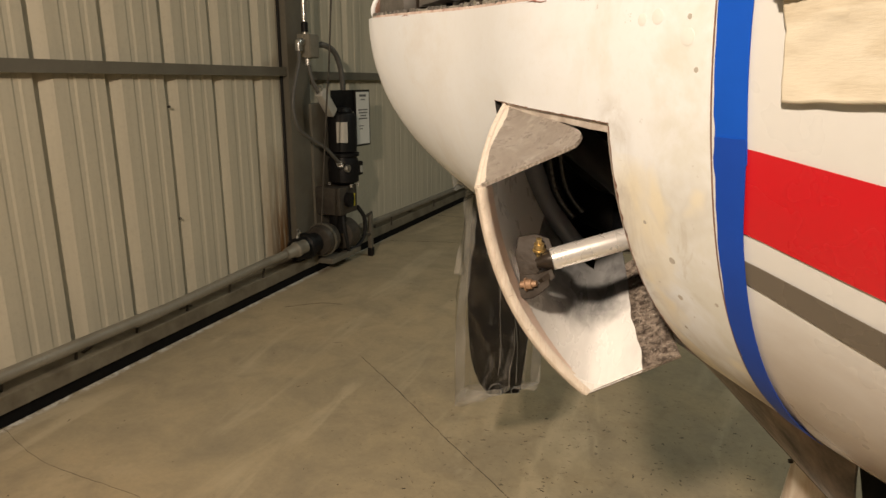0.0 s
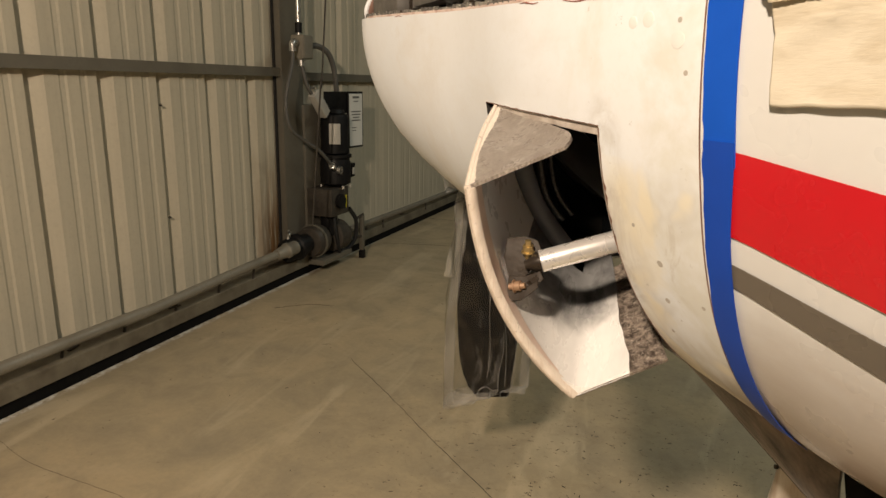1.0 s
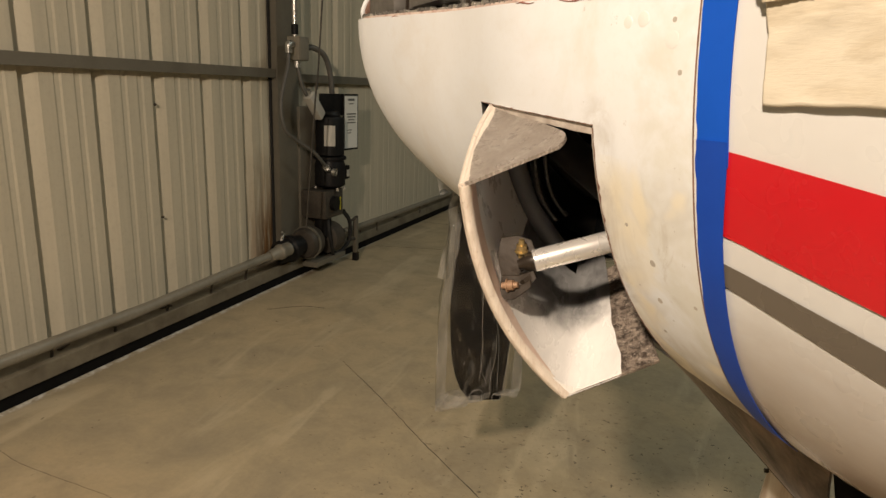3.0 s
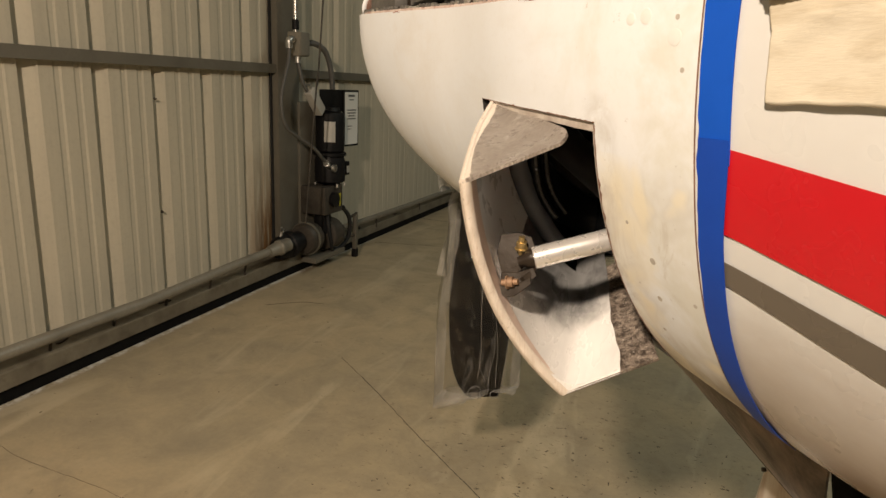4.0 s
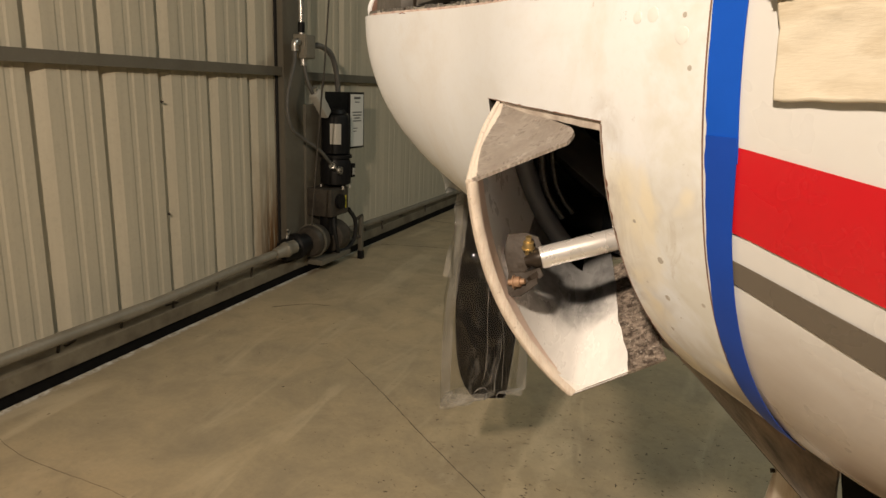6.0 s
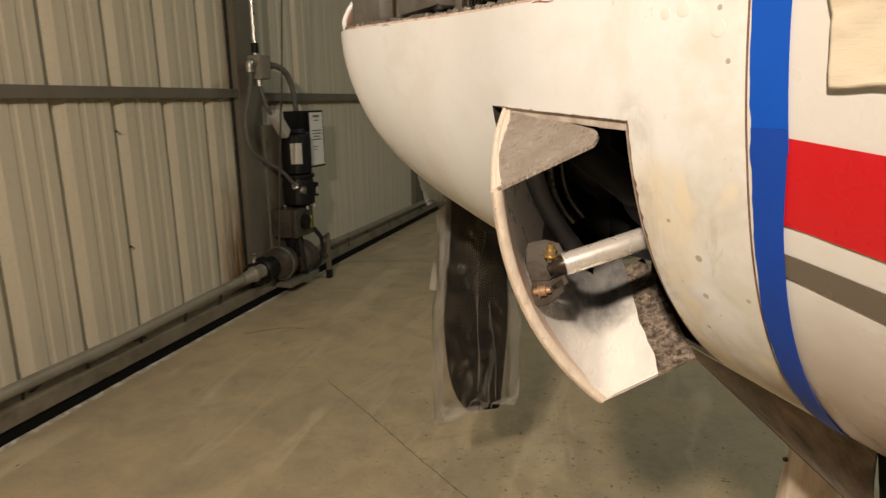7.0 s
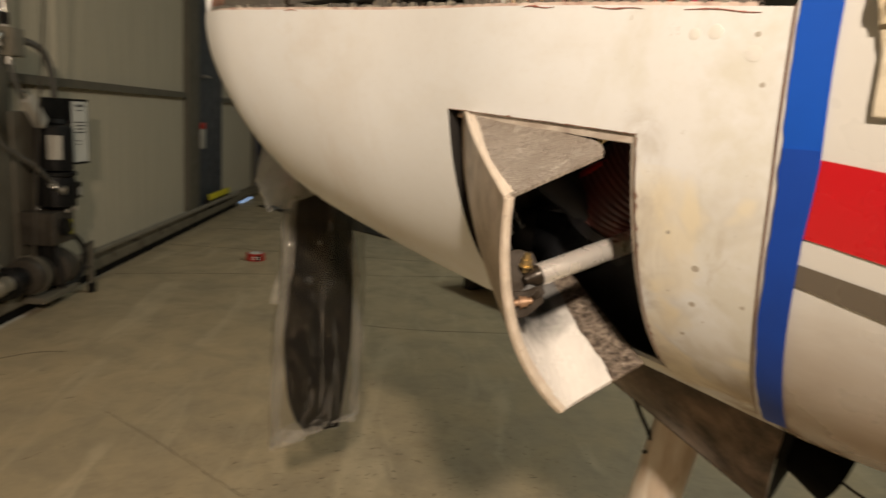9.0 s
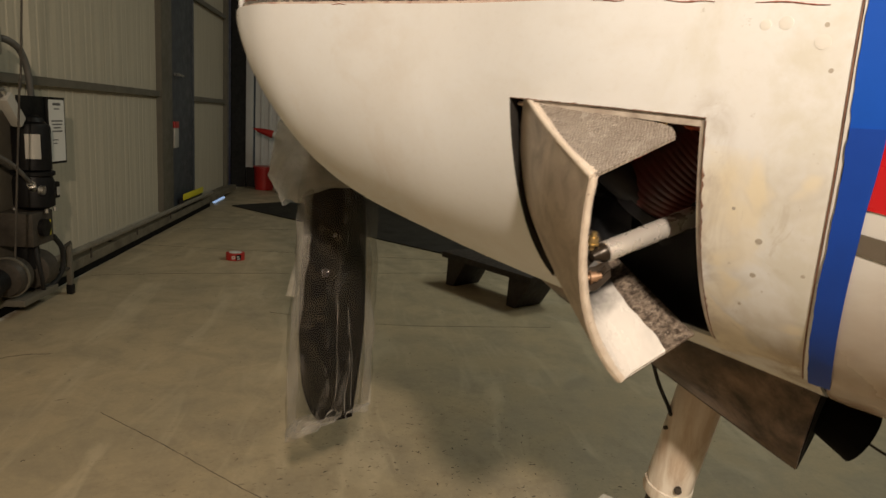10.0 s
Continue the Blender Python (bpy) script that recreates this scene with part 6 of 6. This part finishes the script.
part("hem", hem, SEALED, cover, "crumpled open end of the bag", 0.0, 80)
# a milky upright fold beside the blade, and puckers that catch the lamp
rows = []
for f in np.linspace(0, 1, 24):
    z = 0.70 + 0.29 * f
    mid = 0.577 + 0.055 * f ** 1.4
    wid = 0.019 - 0.006 * f + 0.003 * math.sin(z * 60)
    rows.append([W(1.872 + 0.012 * math.sin(v * 3 + z * 30), mid + wid * v, z) for v in np.linspace(-1, 1, 6)])
part("upright_fold", grid(rows), SEALED, cover, "milky upright fold of film", 0.0, 80)
glance = Vector((0.13, -0.925, 0.34)).normalized()
side_of = glance.cross(Vector((0, 0, 1))).normalized()
up_of = side_of.cross(glance)
for l, z, wide, tall in ((0.6086, 0.757, 0.009, 0.011), (0.5618, 0.8394, 0.007, 0.014), (0.6324, 0.8347, 0.005, 0.005), (0.6598, 0.8704, 0.005, 0.013)):
    mid = W(1.932, l, z)
    cap = []
    for a in np.linspace(-1, 1, 9):
        row = []
        for b in np.linspace(-1, 1, 9):
            x, y = wide * a * math.sqrt(1 - 0.4 * b * b), tall * b * math.sqrt(1 - 0.4 * a * a)
            row.append(mid + side_of * x + up_of * y - glance * ((x * x + y * y) / 0.22 + 0.0006 * math.sin(a * 5 + l * 90)))
        cap.append(row)
    part("pucker", grid(cap), TAUT, cover, "shiny pucker in the film", 0.0, 80)
part("bright_crease", sweep([W(1.934, 0.668, 0.835), W(1.934, 0.6664, 0.8227), W(1.935, 0.6614, 0.7959), W(1.935, 0.6518, 0.7685), W(1.935, 0.6364, 0.7473), W(1.934, 0.6244, 0.7431)], 0.0013, 8, steps=6), TAUT, cover, "curved shiny crease", 0.0, 80)
rng = random.Random(17)
for k in range(5):
    l, z0 = 0.648 + 0.016 * k + rng.uniform(-0.004, 0.004), rng.uniform(0.40, 0.47)
    tall, tilt = rng.uniform(0.06, 0.24), rng.uniform(-0.02, 0.06)
    line = [W(1.930 - 0.10 * max(l - 0.70, 0) + 0.002 * math.sin(f * 9 + k), l + tilt * f + 0.004 * math.sin(f * 5 + 2 * k), z0 + tall * f) for f in np.linspace(0, 1, 7)]
    part("crease", sweep(line, rng.uniform(0.0003, 0.0007), 6, steps=3), SEALED, cover, "thin milky crease in the film", 0.0, 80)
for k, (l, z, r) in enumerate(((0.645, 0.418, 0.015), (0.70, 0.405, 0.010))):
    loop = [W(1.926, l + r * math.cos(a) * 1.2, z + r * math.sin(a)) for a in np.linspace(0.3 + k, 5.2 + k, 9)]
    part("crease", sweep(loop, 0.0008, 6, steps=3), SEALED, cover, "curled crease at the bag's end", 0.0, 80)
wrap = thing("polythene_wrap", W(1.78, 0.70, 0.9), "cloudy polythene sheet wrapped round the propeller hub", "plastic sheet")
part("skirt", bag_tube(0.893, 1.11, 0.275, 0.25, 6.0, radians(-4), (1.808, 0.710), -0.22, 0.014), MILKY, wrap, "", 0.0, 80)

# ---- towel over the fuselage ----
def cloth(s0, z0, z1, nz, out, edge, ribs):
    """A piece of draped cloth against the fuselage, soft folds along it, loops in ribs where it is terry."""
    rows = []
    for s in list(np.linspace(s0, s0 + 0.17, 60 if not ribs else 190)) + list(np.linspace(s0 + 0.18, 3.32, 24)):
        col = []
        for z in np.linspace(z0, z1, nz):
            f = (s - s0) / 0.4
            fold = abs(0.0020 * noise.noise(Vector((s * 14, z * 70, 1.0)))) + 0.0008 * noise.noise(Vector((s * 30, z * 130, 4.0)))
            fold += 0.0026 * max(0.0, math.sin(z * 165 - s * 80 + 2.5 * noise.noise(Vector((s * 20, z * 30, 7.0))))) * min(max((z - 1.145) * 40, 0.0), 1.0)
            loops = min(1.0, (z - z0) * 160) * ribs * (math.sin(s * 1350 + 1.8 * math.sin(z * 170)) + 1.2 * noise.noise(Vector((s * 300, z * 420, 0))))
            droop = -0.006 + 0.035 * (s - 2.914) + 0.0007 * math.sin(s * 22 + 1.0) + 0.0009 * noise.noise(Vector((s * 60, 0, z * 5)))
            lean = -0.26 * max(z - 1.165, 0) * edge - 0.02 * (z - 1.127) + 0.0016 * noise.noise(Vector((z * 55, 2.0, 0)))
            col.append(skin(s + lean * (1 - f), z + droop, out + fold + loops))
        rows.append(col)
    return grid(rows)


towel = solo("hand_towel", cloth(2.916, 1.127, 1.50, 70, 0.0024, 0.8, 0.0), HEMCLOTH, "cream terry towel with a woven border draped over white fuselage", "towel", thick=0.0045)
mod = towel.modifiers.new("soft_edge", "BEVEL")
mod.width, mod.segments = 0.003, 3
mod.limit_method = "ANGLE"
part("terry_field", cloth(2.9175, 1.1805, 1.50, 190, 0.0066, 0.8, 0.0008), TERRY, towel, "looped terry cloth", 0.003)
